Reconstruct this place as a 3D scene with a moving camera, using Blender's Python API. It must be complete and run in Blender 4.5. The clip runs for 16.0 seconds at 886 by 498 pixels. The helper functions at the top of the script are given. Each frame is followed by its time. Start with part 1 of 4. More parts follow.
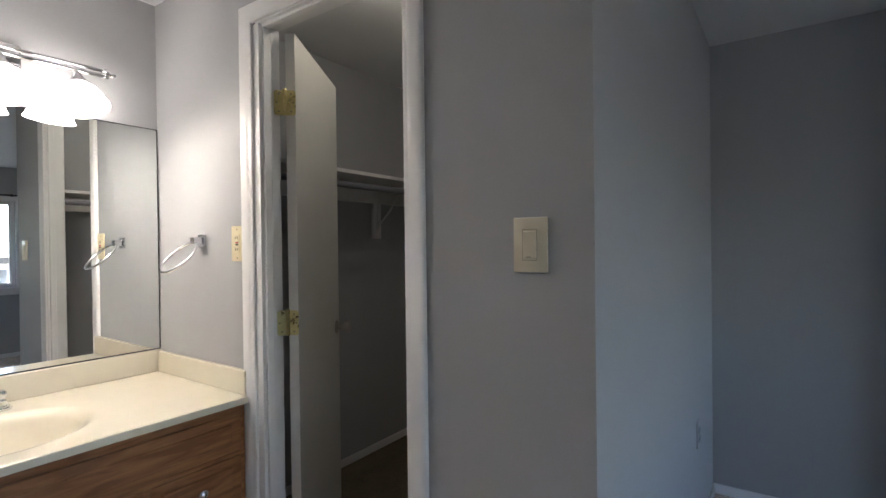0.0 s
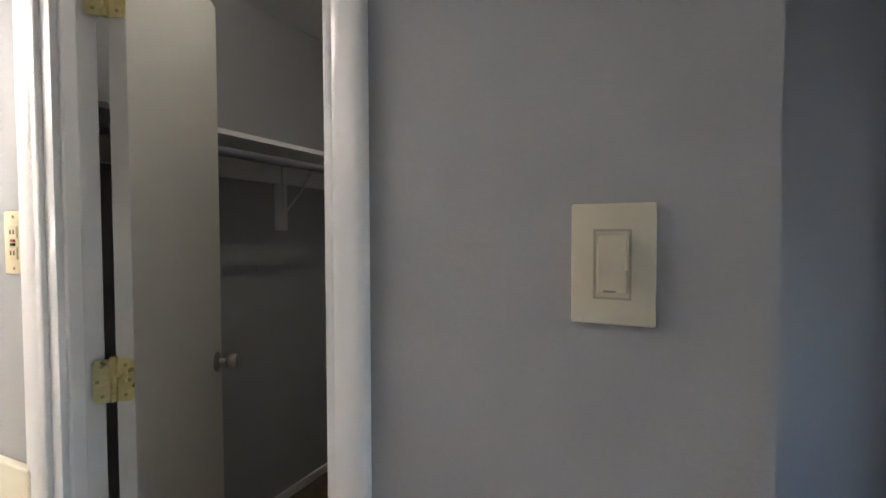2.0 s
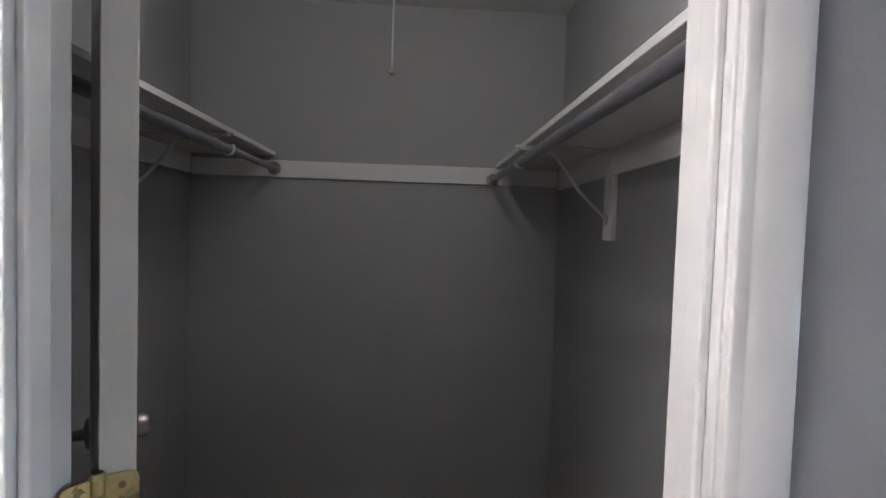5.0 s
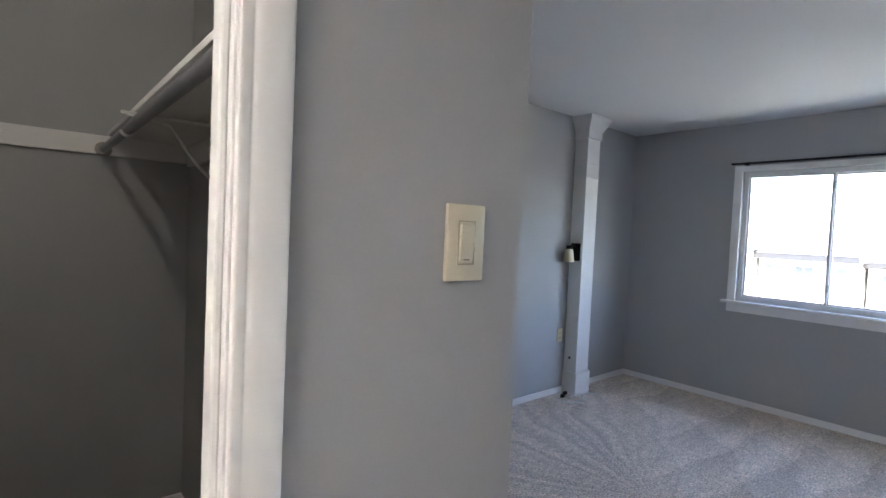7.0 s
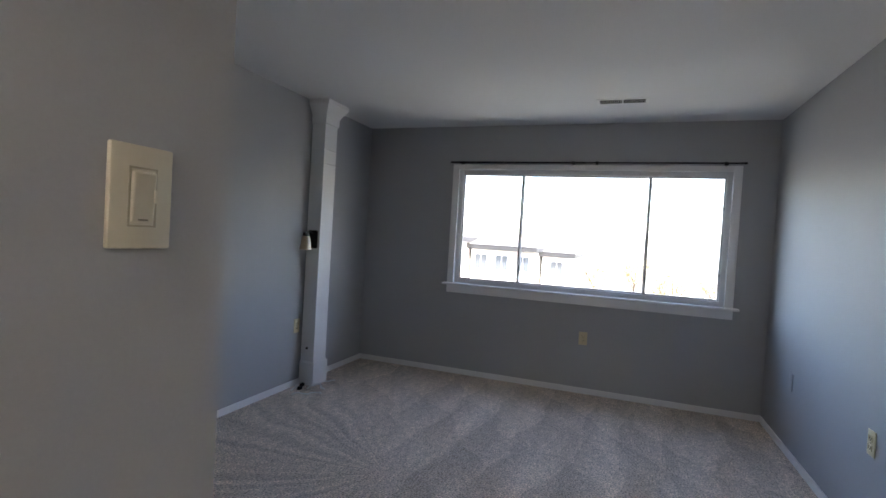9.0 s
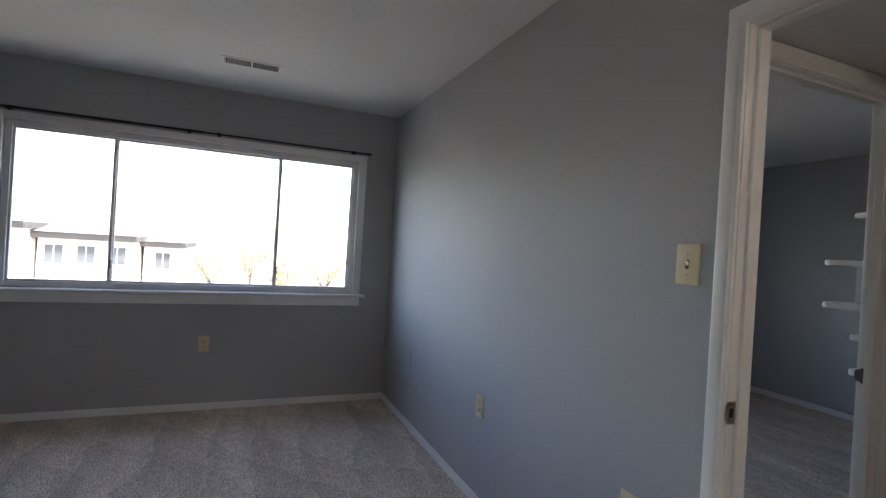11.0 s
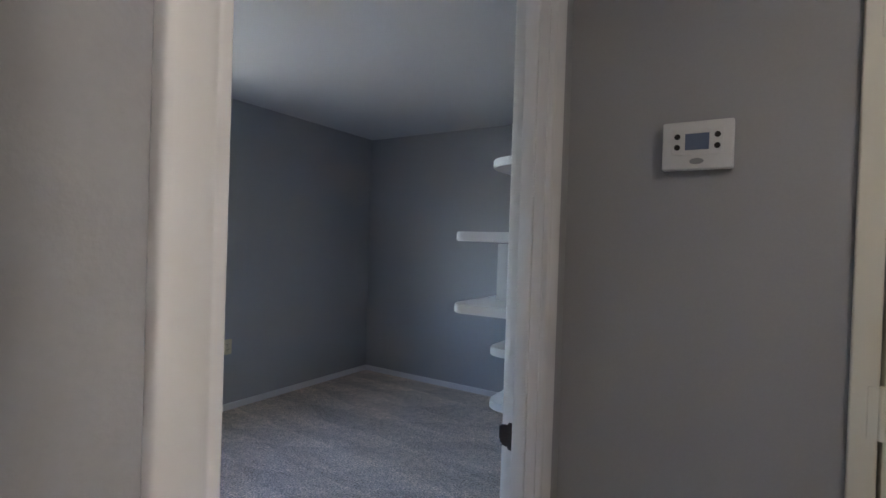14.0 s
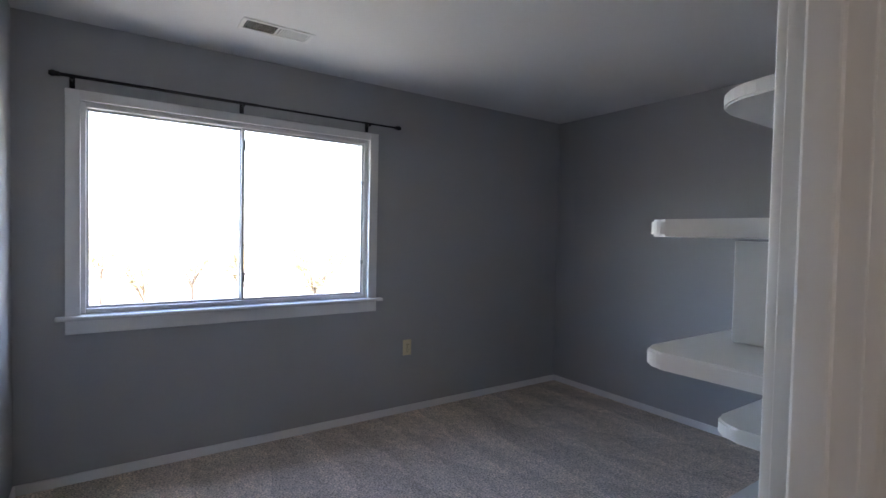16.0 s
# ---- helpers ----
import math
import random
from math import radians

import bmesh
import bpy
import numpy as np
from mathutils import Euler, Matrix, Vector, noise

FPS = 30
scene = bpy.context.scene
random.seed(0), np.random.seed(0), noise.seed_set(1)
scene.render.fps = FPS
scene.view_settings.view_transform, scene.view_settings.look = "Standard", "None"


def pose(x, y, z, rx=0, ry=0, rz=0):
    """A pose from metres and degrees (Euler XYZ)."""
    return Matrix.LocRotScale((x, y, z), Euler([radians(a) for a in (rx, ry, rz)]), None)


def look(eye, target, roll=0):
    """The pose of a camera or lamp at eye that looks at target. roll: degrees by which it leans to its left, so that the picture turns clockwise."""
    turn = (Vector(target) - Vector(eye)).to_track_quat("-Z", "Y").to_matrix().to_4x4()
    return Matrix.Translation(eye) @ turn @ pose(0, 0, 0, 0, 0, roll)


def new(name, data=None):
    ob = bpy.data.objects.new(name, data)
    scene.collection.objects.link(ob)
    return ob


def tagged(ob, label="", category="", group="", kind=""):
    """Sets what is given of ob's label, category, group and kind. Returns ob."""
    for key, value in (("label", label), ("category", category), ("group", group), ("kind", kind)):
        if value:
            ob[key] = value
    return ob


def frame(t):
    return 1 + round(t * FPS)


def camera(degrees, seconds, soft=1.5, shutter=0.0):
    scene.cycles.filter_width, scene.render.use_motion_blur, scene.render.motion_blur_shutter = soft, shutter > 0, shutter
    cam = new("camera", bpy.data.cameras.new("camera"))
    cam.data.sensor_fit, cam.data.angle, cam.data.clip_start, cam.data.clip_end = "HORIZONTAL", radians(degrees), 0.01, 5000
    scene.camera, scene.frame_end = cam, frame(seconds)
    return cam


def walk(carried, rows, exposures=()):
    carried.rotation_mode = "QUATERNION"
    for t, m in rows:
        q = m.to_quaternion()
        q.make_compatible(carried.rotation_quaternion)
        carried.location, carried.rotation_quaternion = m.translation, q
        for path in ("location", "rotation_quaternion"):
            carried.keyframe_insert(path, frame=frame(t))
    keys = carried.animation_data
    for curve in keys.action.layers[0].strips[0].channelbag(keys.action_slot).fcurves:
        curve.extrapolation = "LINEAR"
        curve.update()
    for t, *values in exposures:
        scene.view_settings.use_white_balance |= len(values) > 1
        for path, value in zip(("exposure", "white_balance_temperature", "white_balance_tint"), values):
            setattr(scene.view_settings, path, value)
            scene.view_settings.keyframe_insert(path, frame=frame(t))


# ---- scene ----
cam = camera(84.1, 16.0)
PATH = [
    (0, (0.519, -1.033, 1.344), (-0.628, 0.605, 1.328), -0.7),
    (0.5, (0.517, -0.974, 1.344), (-0.432, 0.786, 1.311), -0.5),
    (1, (0.438, -0.849, 1.364), (-0.424, 0.955, 1.319), -0.4),
    (1.5, (0.276, -0.705, 1.373), (-0.577, 1.103, 1.318), -0.3),
    (2, (0.098, -0.537, 1.375), (-0.749, 1.273, 1.309), -0.2),
    (2.5, (-0.098, -0.459, 1.363), (-0.952, 1.349, 1.299), 0.0),
    (3, (-0.249, -0.439, 1.397), (-1.0, 1.414, 1.326), 1.2),
    (3.2, (-0.298, -0.423, 1.391), (-0.958, 1.463, 1.317), 1.0),
    (5.3, (-0.628, -0.457, 1.393), (-0.395, 1.527, 1.315), 1.7),
    (5.5, (-0.63, -0.471, 1.385), (-0.3, 1.499, 1.306), 1.5),
    (6, (-0.597, -0.513, 1.38), (0.094, 1.362, 1.294), 1.9),
    (6.5, (-0.546, -0.563, 1.369), (0.504, 1.137, 1.288), 2.4),
    (7, (-0.507, -0.596, 1.36), (0.788, 0.926, 1.286), 2.6),
    (7.5, (-0.483, -0.615, 1.352), (1.007, 0.717, 1.282), 2.9),
    (8, (-0.453, -0.625, 1.347), (1.221, 0.467, 1.282), 3.2),
    (10.3, (-0.145, -0.467, 1.282), (1.854, -0.495, 1.252), 3.3),
    (10.5, (-0.074, -0.473, 1.283), (1.915, -0.683, 1.257), 3.3),
    (11, (0.098, -0.47, 1.298), (1.943, -1.241, 1.298), 3.5),
    (11.5, (0.287, -0.61, 1.293), (1.852, -1.855, 1.307), 3.4),
    (12, (0.447, -0.812, 1.273), (1.667, -2.396, 1.302), 3.2),
    (12.5, (0.585, -1.034, 1.271), (1.489, -2.818, 1.307), 2.9),
    (13, (0.649, -1.266, 1.26), (1.496, -3.078, 1.29), 2.6),
    (13.5, (0.688, -1.517, 1.302), (1.57, -3.312, 1.3), 2.2),
    (14, (0.758, -1.701, 1.319), (1.831, -3.389, 1.3), 1.9),
    (14.5, (0.838, -1.862, 1.338), (2.14, -3.379, 1.311), 1.8),
    (15, (0.9, -2.0, 1.346), (2.355, -3.372, 1.307), 1.4),
    (15.5, (0.938, -2.081, 1.338), (2.51, -3.316, 1.291), 1.2),
    (16, (0.987, -2.122, 1.325), (2.632, -3.259, 1.268), 1.2),
]
walk(cam, [(r[0], look(*r[1:])) for r in PATH], [(0, 4.05, 6250, 12), (1, 4.3, 6600, 12), (3, 4.4, 5900, 13), (5.5, 4.75, 5750, 14), (7, 4.9, 6200, 12), (8, 4.45, 6400, 13), (10.5, 3.85, 6850, 15), (11.5, 3.7, 6900, 16), (12.5, 4.15, 6800, 16), (13.5, 4.38, 6400, 16), (14.5, 4.95, 6200, 13), (15.2, 4.95, 6500, 16), (16, 4.7, 6700, 18)])


# ---- world, sun, exposure ----
def set_world():
    w = bpy.data.worlds.new("sky")
    scene.world = w
    w.use_nodes = True
    nt = w.node_tree
    bg = nt.nodes["Background"]
    sky = nt.nodes.new("ShaderNodeTexSky")
    sky.sky_type = "NISHITA"
    sky.sun_disc = False
    sky.sun_elevation = radians(42)
    sky.sun_rotation = radians(215)
    sky.dust_density = 2.0
    nt.links.new(sky.outputs[0], bg.inputs[0])
    bg.inputs[1].default_value = 0.15
    sun = bpy.data.lights.new("sun", "SUN")
    sun.energy = 2.5
    sun.angle = radians(0.6)
    sun.color = (1.0, 0.95, 0.88)
    ob = new("sun", sun)
    ob.matrix_world = look((-20, -28, 30), (0, 0, 0))


set_world()


# ---- materials ----
def mat(name, col, rough=0.5, metal=0.0, grain=None, bump=0.0, spread=0.12, blotch=1.3, spec=0.5):
    """A surface with colour variation at two scales and a fine relief. grain: cycles per metre."""
    m = bpy.data.materials.new(name)
    m.use_nodes = True
    nt = m.node_tree
    b = nt.nodes["Principled BSDF"]
    b.inputs["Base Color"].default_value = (*col, 1)
    b.inputs["Roughness"].default_value = rough
    b.inputs["Metallic"].default_value = metal
    b.inputs["Specular IOR Level"].default_value = spec
    if grain:
        tc = nt.nodes.new("ShaderNodeTexCoord")
        n1 = nt.nodes.new("ShaderNodeTexNoise")
        n1.inputs["Scale"].default_value = grain
        n1.inputs["Detail"].default_value = 4
        n2 = nt.nodes.new("ShaderNodeTexNoise")
        n2.inputs["Scale"].default_value = blotch
        n2.inputs["Detail"].default_value = 3
        for n in (n1, n2):
            nt.links.new(tc.outputs["Object"], n.inputs["Vector"])
        mix = nt.nodes.new("ShaderNodeMath")
        mix.operation = "ADD"
        nt.links.new(n1.outputs[0], mix.inputs[0])
        nt.links.new(n2.outputs[0], mix.inputs[1])
        ramp = nt.nodes.new("ShaderNodeMapRange")
        ramp.inputs["From Min"].default_value, ramp.inputs["From Max"].default_value = 0.6, 1.4
        ramp.inputs["To Min"].default_value, ramp.inputs["To Max"].default_value = 1 - spread, 1 + spread
        nt.links.new(mix.outputs[0], ramp.inputs["Value"])
        vm = nt.nodes.new("ShaderNodeVectorMath")
        vm.operation = "SCALE"
        vm.inputs[0].default_value = col
        nt.links.new(ramp.outputs[0], vm.inputs["Scale"])
        nt.links.new(vm.outputs[0], b.inputs["Base Color"])
        rr = nt.nodes.new("ShaderNodeMapRange")
        rr.inputs["From Min"].default_value, rr.inputs["From Max"].default_value = 0.3, 0.7
        rr.inputs["To Min"].default_value, rr.inputs["To Max"].default_value = rough * 0.85, min(1, rough * 1.15)
        nt.links.new(n2.outputs[0], rr.inputs["Value"])
        nt.links.new(rr.outputs[0], b.inputs["Roughness"])
        if bump:
            bp = nt.nodes.new("ShaderNodeBump")
            bp.inputs["Strength"].default_value = bump
            bp.inputs["Distance"].default_value = 0.004
            nt.links.new(n1.outputs[0], bp.inputs["Height"])
            nt.links.new(bp.outputs[0], b.inputs["Normal"])
    return m


def carpet_material():
    m = mat("carpet", (0.62, 0.515, 0.43), 1.0, spec=0.0)
    nt = m.node_tree
    b = nt.nodes["Principled BSDF"]
    b.inputs["Sheen Weight"].default_value = 0.25
    b.inputs["Sheen Roughness"].default_value = 0.6
    tc = nt.nodes.new("ShaderNodeTexCoord")

    def tex(kind, scale, detail, vec):
        n = nt.nodes.new(kind)
        n.inputs["Scale"].default_value = scale
        if "Detail" in n.inputs:
            n.inputs["Detail"].default_value = detail
        nt.links.new(vec, n.inputs["Vector"])
        return n
    obj = tc.outputs["Object"]
    tuft = tex("ShaderNodeTexNoise", 95, 3, obj)
    clump = tex("ShaderNodeTexNoise", 22, 4, obj)
    # vacuum tracks: long narrow strokes in two crossing directions
    def strokes(angle, along, across):
        mp = nt.nodes.new("ShaderNodeMapping")
        mp.inputs["Rotation"].default_value = (0, 0, radians(angle))
        mp.inputs["Scale"].default_value = (along, across, 1)
        nt.links.new(obj, mp.inputs["Vector"])
        return tex("ShaderNodeTexNoise", 1.0, 1.5, mp.outputs[0])
    s1, s2 = strokes(-5, 0.55, 4.6), strokes(26, 0.7, 3.8)

    def mul(sock, lo, hi, a=0.3, c=0.7):
        r = nt.nodes.new("ShaderNodeMapRange")
        r.inputs["From Min"].default_value, r.inputs["From Max"].default_value = a, c
        r.inputs["To Min"].default_value, r.inputs["To Max"].default_value = lo, hi
        nt.links.new(sock, r.inputs["Value"])
        return r.outputs[0]

    def times(p, q):
        n = nt.nodes.new("ShaderNodeMath")
        n.operation = "MULTIPLY"
        nt.links.new(p, n.inputs[0])
        nt.links.new(q, n.inputs[1])
        return n.outputs[0]
    def calc(op, p, q):
        n = nt.nodes.new("ShaderNodeMath")
        n.operation = op
        for sock, val in zip(n.inputs, (p, q)):
            if isinstance(val, (int, float)):
                sock.default_value = val
            else:
                nt.links.new(val, sock)
        return n.outputs[0]
    # a fan of strokes swept round from where the cleaner stood
    xyz = nt.nodes.new("ShaderNodeSeparateXYZ")
    nt.links.new(obj, xyz.inputs[0])
    dx, dy = calc("SUBTRACT", xyz.outputs[0], 2.02), calc("SUBTRACT", xyz.outputs[1], 0.58)
    wob = mul(tex("ShaderNodeTexNoise", 1.6, 3, obj).outputs[0], -0.07, 0.07)
    ang = calc("ADD", calc("ARCTAN2", dy, dx), wob)
    beams = nt.nodes.new("ShaderNodeTexNoise")
    beams.noise_dimensions = "1D"
    beams.inputs["Scale"].default_value = 8.0
    beams.inputs["Detail"].default_value = 2.5
    nt.links.new(calc("ADD", ang, 4.0), beams.inputs["W"])
    fine = calc("FRACT", calc("MULTIPLY", calc("ADD", ang, 4.0), 6.7), 0)
    fan = times(mul(beams.outputs[0], 0.88, 1.12, 0.36, 0.64), mul(fine, 1.05, 0.94, 0.0, 1.0))
    side = mul(calc("SUBTRACT", calc("MULTIPLY", dy, 0.8), calc("MULTIPLY", dx, 0.6)), 0.0, 1.0, -0.12, 0.12)
    side = times(side, mul(xyz.outputs[1], 0.0, 1.0, -0.6, 0.2))
    # straight strokes: wedges with one crisp edge
    def wedges(c, period, lean, wander):
        n = tex("ShaderNodeTexNoise", 1.1, 2, obj)
        u = calc("ADD", calc("ADD", c, calc("MULTIPLY", xyz.outputs[0], lean)), mul(n.outputs[0], -wander, wander))
        return calc("FRACT", calc("DIVIDE", calc("ADD", u, 40.0), period), 0)
    w1 = mul(wedges(xyz.outputs[1], 0.31, 0.10, 0.09), 1.09, 0.90, 0.0, 1.0)
    w2 = mul(wedges(xyz.outputs[1], 0.47, -0.85, 0.22), 0.92, 1.07, 0.0, 1.0)
    straight = times(times(w1, w2), times(mul(s1.outputs[0], 0.92, 1.08, 0.4, 0.6), mul(s2.outputs[0], 0.94, 1.06, 0.42, 0.58)))
    lay = calc("ADD", times(fan, side), times(straight, calc("SUBTRACT", 1.0, side)))
    k = times(times(mul(tuft.outputs[0], 0.45, 1.55), mul(clump.outputs[0], 0.82, 1.18)), lay)
    vm = nt.nodes.new("ShaderNodeVectorMath")
    vm.operation = "SCALE"
    vm.inputs[0].default_value = (0.62, 0.515, 0.43)
    nt.links.new(k, vm.inputs["Scale"])
    nt.links.new(vm.outputs[0], b.inputs["Base Color"])
    bp = nt.nodes.new("ShaderNodeBump")
    bp.inputs["Strength"].default_value = 1.0
    bp.inputs["Distance"].default_value = 0.012
    nt.links.new(tuft.outputs[0], bp.inputs["Height"])
    nt.links.new(bp.outputs[0], b.inputs["Normal"])
    return m


def oak_material():
    m = mat("oak", (0.24, 0.10, 0.04), 0.38)
    nt = m.node_tree
    b = nt.nodes["Principled BSDF"]
    tc = nt.nodes.new("ShaderNodeTexCoord")
    mp = nt.nodes.new("ShaderNodeMapping")
    mp.inputs["Scale"].default_value = (9, 1.0, 9)
    nt.links.new(tc.outputs["Object"], mp.inputs["Vector"])
    n = nt.nodes.new("ShaderNodeTexNoise")
    n.inputs["Scale"].default_value = 3.4
    n.inputs["Detail"].default_value = 8
    n.inputs["Distortion"].default_value = 1.6
    nt.links.new(mp.outputs[0], n.inputs["Vector"])
    r = nt.nodes.new("ShaderNodeValToRGB")
    r.color_ramp.elements[0].position, r.color_ramp.elements[0].color = 0.36, (0.20, 0.078, 0.028, 1)
    r.color_ramp.elements[1].position, r.color_ramp.elements[1].color = 0.66, (0.37, 0.16, 0.06, 1)
    nt.links.new(n.outputs[0], r.inputs[0])
    nt.links.new(r.outputs[0], b.inputs["Base Color"])
    bp = nt.nodes.new("ShaderNodeBump")
    bp.inputs["Strength"].default_value = 0.12
    bp.inputs["Distance"].default_value = 0.002
    nt.links.new(n.outputs[0], bp.inputs["Height"])
    nt.links.new(bp.outputs[0], b.inputs["Normal"])
    return m


def glow(name, col, strength):
    m = mat(name, (0.9, 0.9, 0.88), 0.3)
    b = m.node_tree.nodes["Principled BSDF"]
    b.inputs["Emission Color"].default_value = (*col, 1)
    b.inputs["Emission Strength"].default_value = strength
    return m


def glass_material():
    m = bpy.data.materials.new("window_glass")
    m.use_nodes = True
    b = m.node_tree.nodes["Principled BSDF"]
    b.inputs["Transmission Weight"].default_value = 1.0
    b.inputs["Roughness"].default_value = 0.0
    b.inputs["IOR"].default_value = 1.03
    return m


PAINT = mat("grey_wall_paint", (0.39, 0.393, 0.402), 0.62, 0, 160, 0.10, 0.035, 0.9, 0.3)
CEIL = mat("ceiling_paint", (0.70, 0.70, 0.70), 0.85, 0, 120, 0.12, 0.03, 0.8, 0.2)
TRIM = mat("white_trim_paint", (0.79, 0.785, 0.775), 0.40, 0, 14, 0.0, 0.012, 3.0)
DOORW = mat("off_white_door_paint", (0.66, 0.645, 0.60), 0.42, 0, 16, 0.012, 0.03, 2.0)
HALLD = mat("cream_door_paint", (0.80, 0.775, 0.655), 0.4, 0, 16, 0.012, 0.03, 2.0)
CARPET = carpet_material()
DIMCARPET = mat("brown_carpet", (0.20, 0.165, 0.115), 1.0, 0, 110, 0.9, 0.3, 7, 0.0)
OAK = oak_material()
MARBLE = mat("cultured_marble", (0.74, 0.68, 0.55), 0.14, 0, 9, 0.0, 0.025, 3.5)
CHROME = mat("chrome", (0.72, 0.72, 0.74), 0.08, 1.0)
NICKEL = mat("brushed_nickel", (0.40, 0.37, 0.34), 0.28, 1.0, 200, 0.04)
BRASS = mat("brass", (0.62, 0.53, 0.25), 0.30, 1.0, 90, 0.05, 0.15, 20)
DARKMETAL = mat("aged_dark_metal", (0.14, 0.135, 0.14), 0.35, 0.8, 90, 0.05)
SCREW = mat("screw_metal", (0.35, 0.30, 0.18), 0.4, 1.0)
IVORY = mat("ivory_plastic", (0.68, 0.60, 0.38), 0.35, 0, 60, 0.02, 0.03, 6)
IVORY2 = mat("light_almond_plastic", (0.63, 0.58, 0.45), 0.30, 0, 60, 0.02, 0.03, 6)
WHITEP = mat("white_plastic", (0.72, 0.72, 0.70), 0.35, 0, 60, 0.02, 0.03, 6)
SLOT = mat("slot_dark", (0.02, 0.018, 0.015), 0.7)
BLACK = mat("black_metal", (0.018, 0.018, 0.02), 0.4, 0.6, 50, 0.03)
DARKROD = mat("grey_painted_rod", (0.24, 0.24, 0.27), 0.35, 0.4, 40, 0.03, 0.12)
LCD = mat("lcd_panel", (0.15, 0.19, 0.28), 0.2)
RED = mat("red_button", (0.45, 0.05, 0.03), 0.4)
CREAMG = mat("cream_glass", (0.62, 0.52, 0.36), 0.25, 0, 20, 0.0, 0.08)
ALU = mat("window_vinyl", (0.66, 0.66, 0.66), 0.4, 0, 30, 0.03, 0.04)
GASKET = mat("grey_window_sash", (0.32, 0.33, 0.34), 0.45, 0, 30, 0.03, 0.06)
SASH = mat("sash_vinyl", (0.52, 0.53, 0.54), 0.4, 0, 30, 0.03, 0.05)
GLASS = glass_material()
MIRROR = mat("mirror_silver", (0.86, 0.88, 0.87), 0.0, 1.0)
LAMP = glow("lit_frosted_glass", (1.0, 0.90, 0.80), 1.15)
BULB = glow("lit_bulb", (1.0, 0.90, 0.74), 7.0)
VBULB = glow("lit_vanity_bulb", (1.0, 0.88, 0.75), 4.3)
# glow of the added hall lamp, a fill with no known source
HALLFILL = glow("hall_fill_glow", (1.0, 0.87, 0.72), 0.7)
SIDING = mat("pale_siding", (0.62, 0.60, 0.57), 0.7, 0, 6, 0.1, 0.06, 0.4)
ROOFM = mat("grey_shingle", (0.22, 0.215, 0.215), 0.9, 0, 9, 0.3, 0.2, 0.6)
FASCIA = mat("dark_fascia", (0.020, 0.020, 0.021), 0.6, 0, 8, 0.1)
PANE = mat("far_window_pane", (0.07, 0.08, 0.09), 0.1)
BRICKM = mat("chimney_brick", (0.34, 0.22, 0.17), 0.8, 0, 12, 0.2)
GRASS = mat("lawn", (0.17, 0.165, 0.13), 0.95, 0, 3, 0.4, 0.3, 0.08)
BARK = mat("bark", (0.12, 0.09, 0.065), 0.9, 0, 12, 0.4, 0.25)
LEAF = mat("yellow_leaves", (0.42, 0.36, 0.20), 0.8, 0, 2, 0.0, 0.3, 0.5)


# ---- mesh helpers ----
def box(bm, x0, x1, y0, y1, z0, z1, bev=0.0):
    m = Matrix.Translation(((x0 + x1) / 2, (y0 + y1) / 2, (z0 + z1) / 2)) @ Matrix.Diagonal((abs(x1 - x0), abs(y1 - y0), abs(z1 - z0), 1))
    r = bmesh.ops.create_cube(bm, size=1, matrix=m)
    if bev:
        es = list({e for v in r["verts"] for e in v.link_edges})
        bmesh.ops.bevel(bm, geom=es, offset=bev, segments=2, profile=0.5, affect="EDGES")
    return bm


def tube(bm, p, q, r0, r1=None, n=14, caps=True):
    p, q = Vector(p), Vector(q)
    d = q - p
    m = Matrix.Translation((p + q) / 2) @ d.to_track_quat("Z", "Y").to_matrix().to_4x4()
    bmesh.ops.create_cone(bm, cap_ends=caps, segments=n, radius1=r0, radius2=r0 if r1 is None else r1, depth=d.length, matrix=m)
    return bm


def lathe(bm, prof, m=Matrix(), n=28):
    """Turns a profile of (radius, height) round z."""
    rings = []
    for r, z in prof:
        rings.append([bm.verts.new(m @ Vector((r * math.cos(6.2831853 * i / n), r * math.sin(6.2831853 * i / n), z))) for i in range(n)])
    for a, b in zip(rings, rings[1:]):
        for i in range(n):
            bm.faces.new((a[i], a[(i + 1) % n], b[(i + 1) % n], b[i]))
    return bm


def ball(bm, c, r, n=12):
    bmesh.ops.create_uvsphere(bm, u_segments=n, v_segments=n // 2 + 2, radius=r, matrix=Matrix.Translation(c))
    return bm


def prism(bm, outline, z0, z1):
    """A plate with the outline (x, y) from z0 to z1."""
    lo = [bm.verts.new((x, y, z0)) for x, y in outline]
    hi = [bm.verts.new((x, y, z1)) for x, y in outline]
    k = len(lo)
    bm.faces.new(list(reversed(lo)))
    bm.faces.new(hi)
    for i in range(k):
        bm.faces.new((lo[i], lo[(i + 1) % k], hi[(i + 1) % k], hi[i]))
    return bm


def bend(bm, pts, r, n=8):
    """A wire of round section along points, with balls in the bends."""
    for a, b in zip(pts, pts[1:]):
        tube(bm, a, b, r, n=n)
        ball(bm, b, r, 8)
    return bm


def B():
    return bmesh.new()


def mesh_of(name, bm, material, smooth=False):
    bmesh.ops.recalc_face_normals(bm, faces=bm.faces)
    me = bpy.data.meshes.new(name)
    bm.to_mesh(me)
    bm.free()
    me.materials.append(material)
    if smooth:
        me.shade_smooth()
        me.set_sharp_from_angle(angle=radians(38))
    return me


def part(name, bm, material, parent, label="", smooth=False):
    ob = new(name, mesh_of(name, bm, material, smooth))
    ob.parent = parent
    if parent is not None:
        ob.matrix_parent_inverse = Matrix()
    return tagged(ob, label)


def thing(name, label, category, m=Matrix(), group="", kind=""):
    ob = new(name)
    ob.empty_display_size = 0.05
    ob.matrix_world = m
    return tagged(ob, label, category, group, kind)


